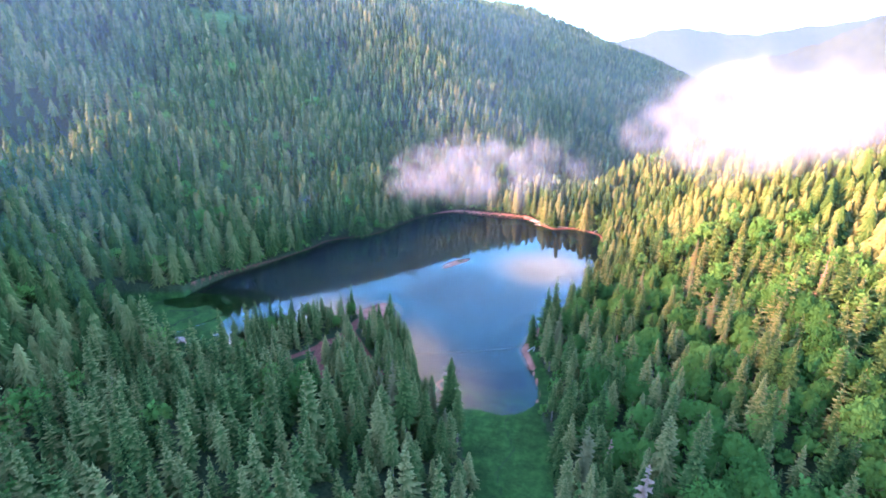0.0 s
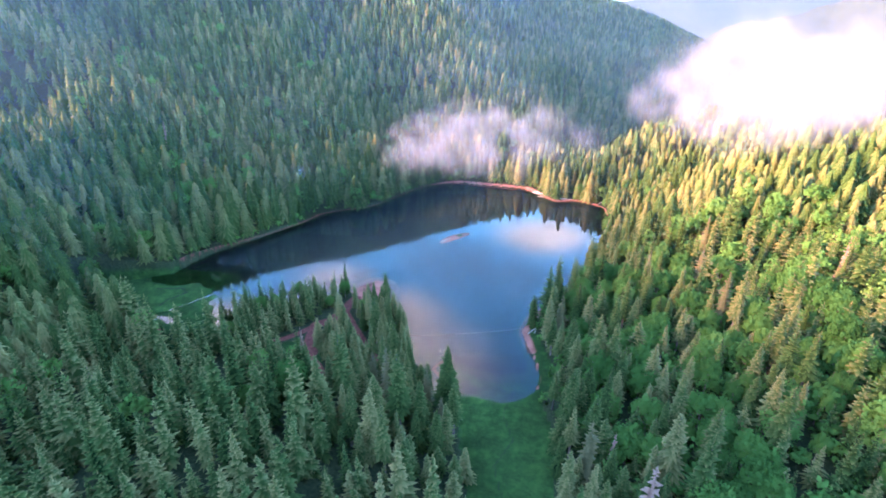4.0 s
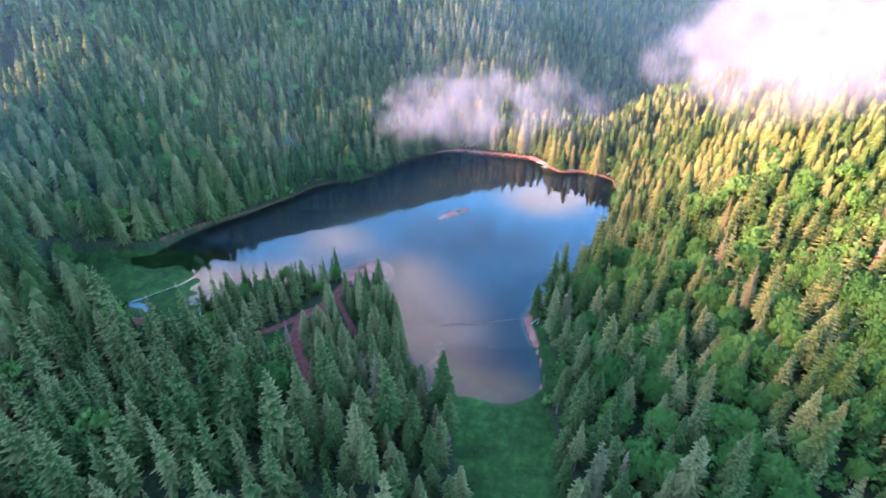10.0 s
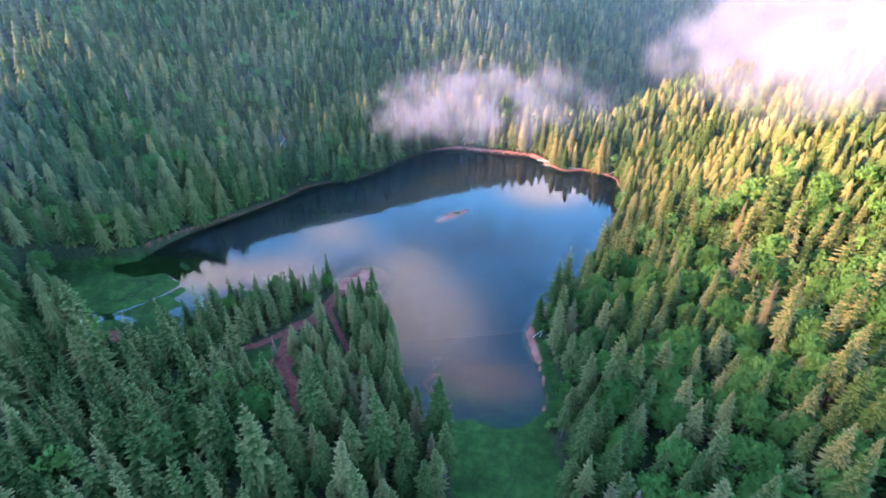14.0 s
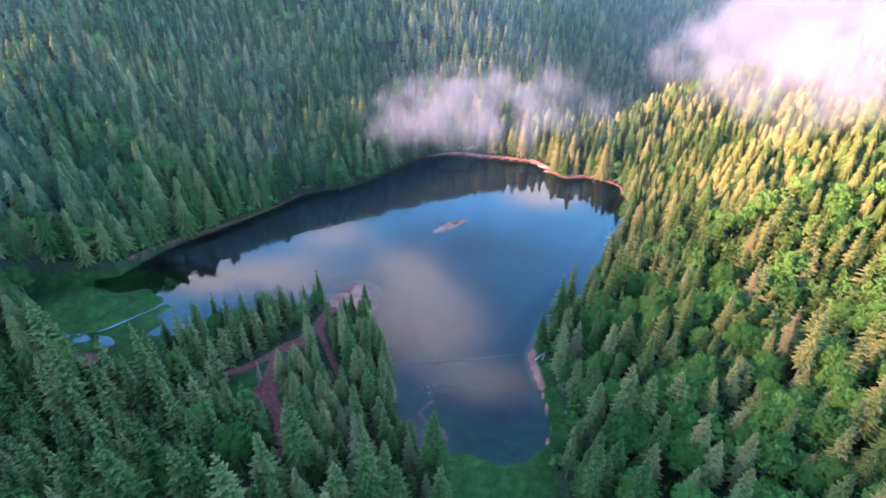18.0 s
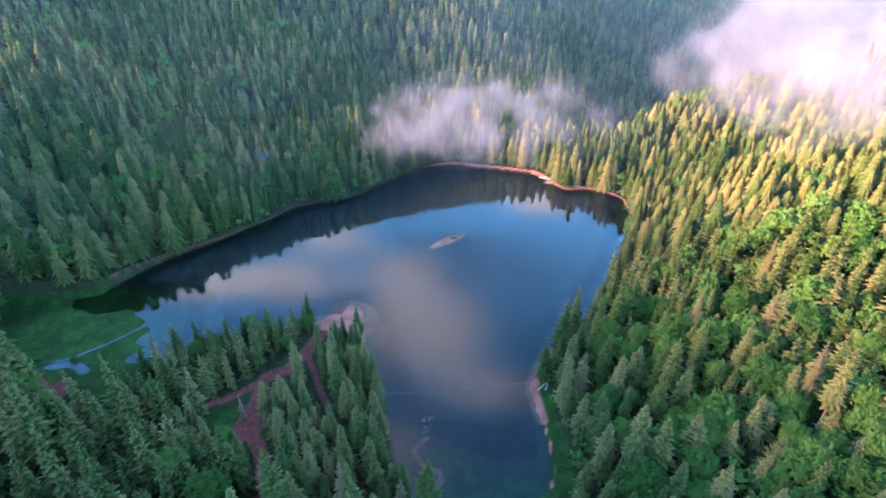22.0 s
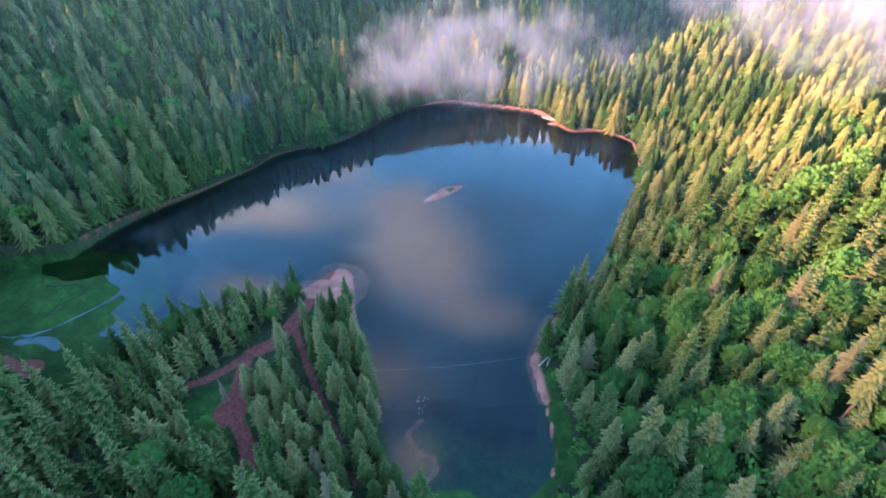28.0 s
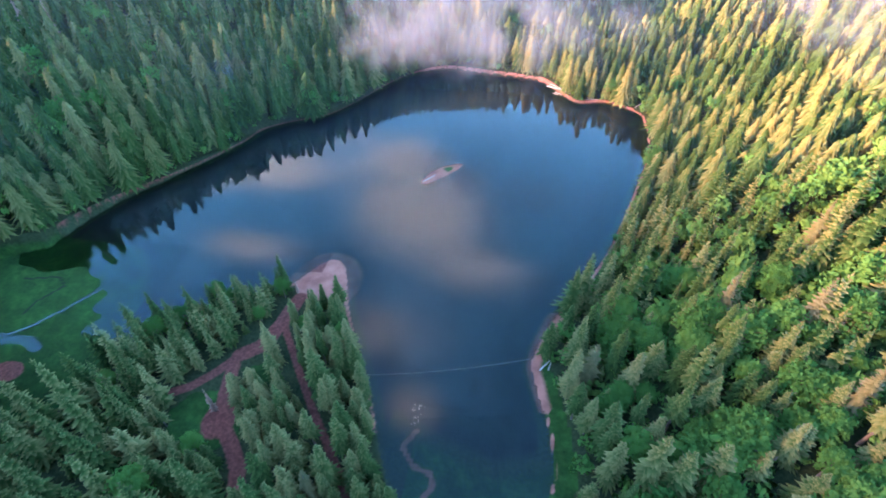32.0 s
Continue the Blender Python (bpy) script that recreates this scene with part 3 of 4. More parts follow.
def spruce_crown(rng, high, low, wide, whorls, per, keep=1.0, shape=FINE, broad=1.0):
    """Drooping needle branches, whorl over whorl: each a bent blade with a folded roof and ragged rim. Vertices, triangles, tips."""
    pieces, tips = [], []
    p1, p2 = rng.uniform(0, 6.28, 2)
    for w in range(whorls):
        u = (w + rng.uniform(-0.3, 0.3)) / (whorls - 1)
        u = min(max(u, 0.0), 1.0)
        z0 = low + (high - low) * u
        reach = wide * ((1 - u) ** 0.72 * 0.92 + 0.06) * (0.80 + 0.20 * min(1, u / 0.12))
        n = max(3, int(per * (0.55 + 0.45 * (1 - u)) + 0.5))
        zw = z0
        for k in range(n):
            if rng.random() > keep:
                continue
            z0 = min(zw + rng.uniform(-0.6, 0.6) * (high - low) / whorls, high)
            a = 2 * math.pi * (k + rng.uniform(-0.35, 0.35)) / n + w * 0.7
            size = reach * rng.uniform(0.62, 1.20) * (1 + 0.24 * math.sin(2 * a + p1 + 5 * u) + 0.14 * math.sin(3 * a + p2 - 11 * u))
            out, across = np.array([math.cos(a), math.sin(a), 0]), np.array([-math.sin(a), math.cos(a), 0])
            rise = 0.60 * u - 0.12
            breadth = min(0.15 * size + 0.14, 0.62) * broad
            rows = []
            for s, wd in shape:
                c = out * size * s + np.array([0, 0, z0 + size * (rise * s - 0.42 * s * s + 0.14 * s**4)])
                j = rng.uniform(0.72, 1.28)
                drop = np.array([0, 0, -0.34 * breadth * wd * j])
                swept = out * 0.12 * size * (wd > 0.6)
                rows += [c + across * breadth * wd * j + drop - swept, c, c - across * breadth * wd / j + drop - swept]
                # tip: paler young growth outwards; its rise with height paints in top light
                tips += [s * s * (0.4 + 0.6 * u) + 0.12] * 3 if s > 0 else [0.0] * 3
            tri = []
            for s in range(len(shape) - 1):
                o = 3 * s
                for q in (0, 1):
                    tri += [(o + q, o + q + 1, o + q + 4), (o + q, o + q + 4, o + q + 3)]
            pieces.append((rows, tri))
    # inner cone with tip 0: the crown's inner shade put in as dark needles
    core = [(0.5 * wide * math.cos(a), 0.5 * wide * math.sin(a), low + 1.2) for a in np.linspace(0, 2 * math.pi, 7)[:6]] + [(0, 0, low + 0.86 * (high - low))]
    pieces.append((core, [(q, (q + 1) % 6, 6) for q in range(6)]))
    tips += [0.0] * 7
    tip = [(0.16, 0, high - 0.6), (-0.08, 0.14, high - 0.6), (-0.08, -0.14, high - 0.6), (0, 0, high + 0.9)]
    pieces.append((tip, [(0, 1, 3), (1, 2, 3), (2, 0, 3)]))
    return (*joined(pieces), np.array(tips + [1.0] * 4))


def leaf_crown(rng, centre, radii, clumps, per, leaf):
    """Clumps of small leaf blades round an uneven crown."""
    pieces = []
    for _ in range(clumps):
        d = rng.normal(0, 1, 3)
        d /= np.linalg.norm(d)
        if d[2] < -0.45:
            d[2] *= -0.6
        c = np.array(centre) + d * np.array(radii) * rng.uniform(0.55, 1.02)
        size = rng.uniform(0.75, 1.6) * 0.26 * radii[0]
        for _ in range(per):
            e = rng.normal(0, 1, 3)
            e /= np.linalg.norm(e)
            p = c + e * size * rng.uniform(0.5, 1.1)
            a = rng.normal(0, 1, 3)
            a -= 0.55 * e * (a @ e)
            a /= np.linalg.norm(a)
            b = np.cross(e + 0.5 * rng.normal(0, 1, 3), a)
            b /= np.linalg.norm(b)
            s = leaf * rng.uniform(0.6, 1.3)
            pieces.append((np.array([p - a * s, p - b * s * 0.55, p + a * s, p + b * s * 0.55]), [(0, 1, 2), (0, 2, 3)]))
    return joined(pieces)


def skirt_spruce(rng, layers, spokes, high, low, wide):
    """A fuller, plainer spruce for the woods further off: overlapping ragged needle skirts, painted lighter at their
    rims and towards the top.
    """
    pieces, tips = [], []
    lean = rng.uniform(-0.5, 0.5, 2)
    for k in range(layers):
        u = k / layers
        z = low + (high - low) * u
        r = wide * ((1 - u) ** 0.72 * 0.95 + 0.05) * rng.uniform(0.80, 1.14)
        top = min(high, z + (high - low) / layers * rng.uniform(1.7, 2.3))
        cx, cy = lean * u
        v = [(cx, cy, top)]
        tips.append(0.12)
        o = rng.uniform(0, 6.28)
        for s in range(2 * spokes):
            a = o + math.pi * (s + rng.uniform(-0.3, 0.3)) / spokes
            out = s % 2 == 0
            q = r * (rng.uniform(0.72, 1.22) if out else rng.uniform(0.36, 0.62))
            v.append((cx + q * math.cos(a), cy + q * math.sin(a), z - (0.22 * r if out else -0.10 * r) + rng.uniform(-0.45, 0.45)))
            # pale rims and tops carry the light on the crown in their colour
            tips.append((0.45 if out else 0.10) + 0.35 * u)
        n = 2 * spokes
        pieces.append((v, [(0, 1 + s, 1 + (s + 1) % n) for s in range(n)]))
    v, f = joined(pieces)
    return v, f, np.array(tips)


def stem(high, r, bend=0.25, sides=6):
    return tube([(0, 0, -0.8), (bend * 0.3, 0, high * 0.3), (bend, bend * 0.4, high * 0.65), (0, 0, high)], [r * 1.25, r, r * 0.6, 0.03], sides)


def spruce_tree(seed, high, low, wide, whorls, per, keep, needles, label):
    rng = np.random.default_rng(seed)
    base = new("spruce_tree")
    part("trunk", tri_mesh("trunk", *stem(high, 0.011 * high + 0.06), BARK, smooth=True), None, base)
    v, f, tip = spruce_crown(rng, high, low, wide, whorls, per, keep, PLAIN, 1.15)
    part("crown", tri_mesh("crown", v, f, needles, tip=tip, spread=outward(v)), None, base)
    return tagged(base, label, "tree", "conifers of the forest")


def broadleaf_tree(seed, high, wide, label, leaves=None):
    rng = np.random.default_rng(seed)
    base = new("broadleaf_tree")
    wood = [tube([(0, 0, -0.8), (0.2, 0.1, high * 0.35), (0, 0, high * 0.7)], [0.42, 0.32, 0.10])]
    for k in range(7):
        a = k * 2.4
        h0 = high * (0.3 + 0.05 * k)
        wood.append(tube([(0, 0, h0), (math.cos(a) * wide * 0.4, math.sin(a) * wide * 0.4, h0 + high * 0.14),
                          (math.cos(a) * wide * 0.75, math.sin(a) * wide * 0.75, h0 + high * 0.24)], [0.17, 0.10, 0.03], 5))
    part("trunk", tri_mesh("trunk", *joined(wood), BARK, smooth=True), None, base)
    middle, radii = (0, 0, high * 0.60), (wide, wide, high * 0.40)
    v, f = leaf_crown(rng, middle, radii, 120, 20, 0.52)
    part("crown", tri_mesh("crown", v, f, leaves or LEAVES, spread=outward(v, middle, radii)), None, base)
    return tagged(base, label, "tree", "broadleaf trees of the forest")


SPRUCE = [spruce_tree(11, 28.0, 2.0, 5.0, 32, 15, 0.95, NEEDLES, "tall dark green spruce with full drooping branches"),
          spruce_tree(12, 31.0, 6.0, 4.4, 32, 14, 0.92, NEEDLES, "slender tall green spruce with a bare lower trunk"),
          spruce_tree(13, 25.0, 1.2, 5.3, 29, 16, 0.95, NEEDLES, "broad green spruce branched to the ground"),
          spruce_tree(14, 32.0, 11.0, 4.3, 27, 12, 0.85, NEEDLES, "old sparse spruce with a long bare trunk"),
          spruce_tree(15, 17.0, 0.8, 4.3, 22, 13, 0.96, NEEDLES, "young green spruce with dense branches")]
PALE = spruce_tree(16, 29.0, 4.0, 4.8, 26, 10, 0.85, RUSSET, "yellowing spruce with thinning needles")
GHOST = spruce_tree(17, 29.0, 3.0, 3.9, 24, 8, 0.66, DEAD, "dead spruce with pinkish brown needles")
BROAD = [broadleaf_tree(21, 21.0, 5.6, "bright green broadleaf tree with a rounded crown"),
         broadleaf_tree(22, 17.0, 4.4, "light green broadleaf tree with a loose crown")]
for proto in (*SPRUCE, PALE, GHOST, *BROAD):
    proto.location = (0, 0, -400)


def wood_sites(x0, x1, y0, y1, gap, seed):
    rng = np.random.default_rng(seed)
    gx, gy = np.meshgrid(np.arange(x0, x1, gap), np.arange(y0, y1, gap * 0.9))
    gx = gx + (np.arange(gx.shape[0]) % 2)[:, None] * gap * 0.5
    x = (gx + rng.uniform(-0.42, 0.42, gx.shape) * gap).ravel()
    y = (gy + rng.uniform(-0.42, 0.42, gy.shape) * gap).ravel()
    z, ds, dl, dr = land(x, y)
    grass, sand, clay, mud = masks(x, y, z, ds)
    ok = (ds > 2.0) & (grass < 0.3) & (clay < 0.35) & (sand < 0.5)
    for line, w in zip(PATHS, (6.0, 5.2, 3.2, 4.4)):
        ok &= away(line, x, y)[0] > w
    ok &= ((x + 490) / 58) ** 2 + ((y - 765) / 80) ** 2 > rng.uniform(0.1, 1.5, x.shape)
    return x[ok], y[ok], z[ok], ds[ok], dl[ok], dr[ok], rng


def woodland(name, mesh_name, bases, x, y, z, size, pick, rng, mat, label):
    """Many trees joined into one piece of woodland; each keeps its own tone."""
    vs, ts, tones, n = [], [], [], 0
    tips, spreads = [], []
    for k, (bv, bf, bt) in enumerate(bases):
        idx = np.nonzero(pick == k)[0]
        if not len(idx):
            continue
        a = rng.uniform(0, 2 * math.pi, len(idx))
        c, s = np.cos(a)[:, None], np.sin(a)[:, None]
        w = (size[idx] * rng.uniform(0.85, 1.15, len(idx)))[:, None]
        h = size[idx][:, None]
        px = (bv[:, 0] * c - bv[:, 1] * s) * w + x[idx][:, None]
        py = (bv[:, 0] * s + bv[:, 1] * c) * w + y[idx][:, None]
        pz = bv[:, 2] * h + z[idx][:, None]
        vs.append(np.stack([px, py, pz], -1).reshape(-1, 3))
        ts.append((bf[None] + (np.arange(len(idx)) * len(bv))[:, None, None]).reshape(-1, 3) + n)
        tones.append(np.repeat(rng.random(len(idx)), len(bv)))
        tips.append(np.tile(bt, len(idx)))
        g = outward(bv) if mat is NEEDLES else outward(bv, (0, 0, 0.58 * bv[:, 2].max()), (5.5, 5.5, 0.4 * bv[:, 2].max()))
        spreads.append(np.stack([g[:, 0] * c - g[:, 1] * s, g[:, 0] * s + g[:, 1] * c, np.broadcast_to(g[:, 2], px.shape)], -1).reshape(-1, 3))
        n += len(idx) * len(bv)
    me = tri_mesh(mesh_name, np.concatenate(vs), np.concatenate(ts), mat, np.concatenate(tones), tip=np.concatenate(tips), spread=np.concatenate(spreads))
    return tagged(new(name, me), label, "forest", kind="stuff")


# near woods: single trees where the flight passes closest; the rest joined
x, y, z, ds, dl, dr, rng = wood_sites(-420, 330, 60, 640, 8.3, 3)
SPIT = np.array([(-160, 228), (-137, 257), (-113, 269), (-100, 270), (-84, 285), (-68, 261), (-28, 184), (-70, 176), (-112, 190), (-150, 205)], float)
keep = ~inside(SPIT, x, y) & ~((dr > 2) & (x < 220) & (y < 420))
more = wood_sites(-162, -26, 170, 300, 5.6, 9)
close = inside(SPIT, more[0], more[1])
slope = wood_sites(10, 220, 60, 420, 7.9, 19)
steep = slope[5] > 2
x, y, z, ds, dl, dr = (np.concatenate([a[keep], b[close], c[steep]]) for a, b, c in zip((x, y, z, ds, dl, dr), more, slope))
seen = (np.abs(np.arctan2(x - 4, y + 30) + 0.14) < 1.0)
x, y, z, ds, dl, dr = (v[seen] for v in (x, y, z, ds, dl, dr))
right_mix = (dr > 3) & (y < 330) & (x < 190)
broad_share = np.where((x > 0) & (y < 340) & (ds < 18), 0.0, np.where(right_mix, 0.38, np.where(ds < 9, 0.10, 0.035)))
is_broad = rng.random(len(x)) < broad_share
near = np.hypot((x - 15) / 1.35, y - 195) * np.where(inside(SPIT, x, y), 0.75, 1.0)
chosen = np.zeros(len(x), bool)
for kind, most in ((is_broad, 130), (~is_broad, 282)):
    rows = np.nonzero(kind)[0]
    chosen[rows[np.argsort(near[rows])[:most]]] = True
size = np.clip(rng.normal(0.98, 0.16, len(x)), 0.55, 1.3) * np.where((ds < 60) & (x < -90) & (y > 280), 1.12, 1.0) * np.where(inside(SPIT, x, y), np.where(y > 240, 0.70, 0.80), 1.0) * np.where((y > 480) & (ds < 50), 1.12, 1.0)
size = size * np.where((y < 205) & (x < -20) & ~inside(SPIT, x, y), rng.uniform(0.72, 1.28, len(x)), 1.0)
for i in np.nonzero(chosen)[0]:
    roll = rng.random()
    proto = BROAD[int(roll * 2)] if is_broad[i] else (PALE if roll < 0.03 else GHOST if roll < 0.038 else SPRUCE[int(rng.integers(0, 5))])
    m = Matrix.LocRotScale((x[i], y[i], z[i]), Euler((0, 0, rng.uniform(0, 6.28))), Vector((size[i] * rng.uniform(0.9, 1.15),) * 2 + (size[i] * 0.92,)))
    copy_thing(proto, m)
for proto in (*SPRUCE, PALE, GHOST, *BROAD):
    for o in (*proto.children_recursive, proto):
        bpy.data.objects.remove(o)

brng = np.random.default_rng(5)
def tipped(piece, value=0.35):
    """A plain tree whose tip value, and so its colour, lightens towards the rim."""
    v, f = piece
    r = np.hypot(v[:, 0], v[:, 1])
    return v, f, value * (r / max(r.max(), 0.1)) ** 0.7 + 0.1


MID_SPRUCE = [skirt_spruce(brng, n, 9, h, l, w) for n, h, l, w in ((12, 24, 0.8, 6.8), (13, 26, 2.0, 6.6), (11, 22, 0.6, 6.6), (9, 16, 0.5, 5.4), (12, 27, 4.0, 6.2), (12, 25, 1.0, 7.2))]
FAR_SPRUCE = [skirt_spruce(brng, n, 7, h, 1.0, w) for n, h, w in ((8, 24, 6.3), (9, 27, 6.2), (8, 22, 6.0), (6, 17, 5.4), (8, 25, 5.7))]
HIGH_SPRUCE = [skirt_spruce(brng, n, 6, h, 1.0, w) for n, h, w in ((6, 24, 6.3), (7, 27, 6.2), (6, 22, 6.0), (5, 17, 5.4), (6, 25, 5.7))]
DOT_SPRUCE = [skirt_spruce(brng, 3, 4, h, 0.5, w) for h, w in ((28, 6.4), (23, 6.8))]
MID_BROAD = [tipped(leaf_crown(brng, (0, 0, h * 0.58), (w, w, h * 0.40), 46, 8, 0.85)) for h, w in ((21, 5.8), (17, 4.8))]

CLOSE_SPRUCE = [spruce_crown(brng, h, l, w, n, 11, 0.95, PLAIN, 1.3) for h, l, w, n in ((27, 1.5, 4.9, 19), (30, 4.0, 4.4, 19), (23, 0.8, 4.9, 17), (17, 0.6, 4.2, 14))]
dist = np.hypot(x - 20, y - 130)
for name, ok, bases in (("spruce_forest_close", ~chosen & ~is_broad & (dist < 225), CLOSE_SPRUCE), ("spruce_forest", ~chosen & ~is_broad & (dist >= 225) & (dist < 420), MID_SPRUCE), ("spruce_forest_beyond", ~chosen & ~is_broad & (dist >= 420), FAR_SPRUCE)):
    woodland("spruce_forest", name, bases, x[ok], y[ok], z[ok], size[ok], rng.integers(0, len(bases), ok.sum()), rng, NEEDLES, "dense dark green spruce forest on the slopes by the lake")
ok = ~chosen & is_broad
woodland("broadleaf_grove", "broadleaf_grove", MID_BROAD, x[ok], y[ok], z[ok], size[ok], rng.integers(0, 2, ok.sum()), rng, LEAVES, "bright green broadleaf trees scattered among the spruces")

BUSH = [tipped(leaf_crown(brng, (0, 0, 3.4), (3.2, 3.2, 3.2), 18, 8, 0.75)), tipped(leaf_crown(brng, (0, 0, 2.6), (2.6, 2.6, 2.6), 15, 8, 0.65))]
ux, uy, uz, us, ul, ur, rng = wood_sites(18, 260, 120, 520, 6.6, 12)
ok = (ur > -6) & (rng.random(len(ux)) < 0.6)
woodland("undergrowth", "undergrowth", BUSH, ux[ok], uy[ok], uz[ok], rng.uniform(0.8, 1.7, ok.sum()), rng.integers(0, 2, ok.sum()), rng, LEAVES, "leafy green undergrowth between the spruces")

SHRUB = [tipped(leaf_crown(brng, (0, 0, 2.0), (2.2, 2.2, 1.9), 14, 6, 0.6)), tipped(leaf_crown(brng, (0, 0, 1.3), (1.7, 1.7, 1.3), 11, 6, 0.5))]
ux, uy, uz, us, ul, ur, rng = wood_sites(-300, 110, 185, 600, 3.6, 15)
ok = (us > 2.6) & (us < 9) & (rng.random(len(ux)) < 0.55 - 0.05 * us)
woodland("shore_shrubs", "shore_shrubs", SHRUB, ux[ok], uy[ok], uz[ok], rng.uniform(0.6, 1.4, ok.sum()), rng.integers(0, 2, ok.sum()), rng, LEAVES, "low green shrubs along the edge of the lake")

# woods under and behind the start of the flight
bx, by, bz, bs, bl, br, rng = wood_sites(-330, 330, -170, 60, 11.0, 23)
woodland("spruce_forest", "south_forest", FAR_SPRUCE, bx, by, bz, rng.uniform(0.75, 1.2, len(bx)), rng.integers(0, 5, len(bx)), rng, NEEDLES, "spruce forest on the valley floor south of the lake")

# high slopes and the valley beyond
fx, fy, fz, fs, fl, fr, rng = wood_sites(-1300, 420, 100, 1300, 10.8, 4)
ok = (np.abs(np.arctan2(fx, fy) + 0.14) < 1.0) & ~((fx > -420) & (fx < 330) & (fy < 640)) & ((fl > 0) | (fr > 0) | (fy > 560)) & (rng.random(len(fx)) < 0.9)
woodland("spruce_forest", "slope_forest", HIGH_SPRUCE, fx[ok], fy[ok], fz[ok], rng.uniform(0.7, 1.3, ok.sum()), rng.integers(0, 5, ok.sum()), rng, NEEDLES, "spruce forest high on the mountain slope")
fx, fy, fz, fs, fl, fr, rng = wood_sites(-900, 1500, 1300, 2900, 15.0, 6)
ok = np.abs(np.arctan2(fx, fy) - 0.10) < 0.45
woodland("spruce_forest", "distant_forest", DOT_SPRUCE, fx[ok], fy[ok], fz[ok], rng.uniform(0.9, 1.3, ok.sum()), rng.integers(0, 2, ok.sum()), rng, NEEDLES, "distant spruce forest on the far ridge")


# ---- mist over the far shore ----


def mist_bank(label, centre, layers, gap, cell, lumps, grain, thick, mat, lean=0.45):
    """Drifting morning mist in thin layers, one behind the other; each is as dense as the mist is there, and ends where it ends."""
    c = np.array(centre, float)
    reach = [max(abs(l[k]) + 1.7 * l[3 + k] for l in lumps) for k in range(3)]
    u = np.arange(-reach[0], reach[0] + cell, cell)
    w = np.arange(-reach[2], reach[2] + cell, cell)
    vs, fs, dens, n = [], [], [], 0
    for k in range(layers):
        off = (k - (layers - 1) / 2) * gap
        gu, gw = np.meshgrid(u, w)
        gv = off + lean * gw + 5.0 * np.sin(gu / 37 + k) + 3.0 * np.sin(gw / 19 + 2 * k)
        p = np.stack([gu, gv, gw], -1)
        body = sum(l[6] * np.exp(-(((p - np.array(l[:3])) / np.array(l[3:6])) ** 2).sum(-1) * 1.5) for l in lumps)
        fine = np.zeros(body.shape)
        for i, j in zip(*np.nonzero(body > 0.06)):
            q = Vector(p[i, j]) / grain
            fine[i, j] = noise.fractal(q, 0.85, 2.1, 6)
        d = step(0.10, 1.05, body * (1.0 + 1.35 * fine) + 0.32 * fine - 0.05)
        ok = d > 0.012
        quad = ok[:-1, :-1] | ok[1:, :-1] | ok[:-1, 1:] | ok[1:, 1:]
        idx = np.arange(d.size).reshape(d.shape)
        i, j = np.nonzero(quad)
        q = np.stack([idx[i, j], idx[i, j + 1], idx[i + 1, j + 1], idx[i + 1, j]], 1)
        used, inv = np.unique(q, return_inverse=True)
        inv = inv.reshape(q.shape)
        vs.append((p.reshape(-1, 3)[used]) + c)
        dens.append(d.ravel()[used] * thick)
        fs.append(np.concatenate([inv[:, [0, 1, 2]], inv[:, [0, 2, 3]]]) + n)
        n += len(used)
    me = tri_mesh("mist", np.concatenate(vs), np.concatenate(fs), mat, smooth=True)
    me.attributes.new("mist_amount", "FLOAT", "POINT").data.foreach_set("value", np.concatenate(dens).astype(np.float32))
    return tagged(new("mist_cloud", me), label, "cloud", kind="stuff")


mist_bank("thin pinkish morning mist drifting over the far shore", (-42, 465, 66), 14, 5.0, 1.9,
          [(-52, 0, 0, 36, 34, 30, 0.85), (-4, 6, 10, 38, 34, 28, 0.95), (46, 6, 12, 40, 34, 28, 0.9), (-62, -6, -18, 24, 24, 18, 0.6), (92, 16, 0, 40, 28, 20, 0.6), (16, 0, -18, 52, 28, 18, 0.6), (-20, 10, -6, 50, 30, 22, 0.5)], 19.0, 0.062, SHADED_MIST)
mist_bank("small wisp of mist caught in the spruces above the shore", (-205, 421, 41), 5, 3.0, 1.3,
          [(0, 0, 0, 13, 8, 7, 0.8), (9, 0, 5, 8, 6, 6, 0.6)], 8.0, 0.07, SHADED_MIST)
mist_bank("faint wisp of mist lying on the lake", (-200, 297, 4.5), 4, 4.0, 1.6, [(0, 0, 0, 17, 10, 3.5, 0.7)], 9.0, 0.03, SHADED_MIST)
mist_bank("thick white sunlit cloud resting on the wooded ridge", (225, 500, 98), 30, 9.0, 3.8,
          [(0, 60, 20, 86, 66, 46, 1.3), (-50, 80, 6, 54, 50, 30, 0.7), (80, 70, 14, 80, 66, 46, 1.1), (10, 20, -20, 90, 50, 24, 0.7), (170, 80, 10, 80, 60, 44, 1.3),
           (-5, 60, 56, 40, 36, 26, 0.8), (0, -40, 6, 60, 44, 22, 0.7), (80, -40, 16, 74, 44, 28, 1.0), (20, -80, 20, 60, 44, 30, 1.2), (-26, -100, 8, 50, 40, 24, 1.15),
           (110, -70, 30, 84, 60, 36, 1.3), (-70, -126, -4, 50, 36, 18, 0.85)], 30.0, 0.11, MIST)
mist_bank("low bank of white cloud in the valley beyond", (1000, 2350, 150), 3, 50.0, 16.0,
          [(0, 0, 0, 150, 70, 26, 1.0), (170, 0, 14, 100, 60, 24, 0.8), (-150, 0, -8, 90, 60, 18, 0.7)], 80.0, 0.35, MIST)
scene.cycles.transparent_max_bounces = 72


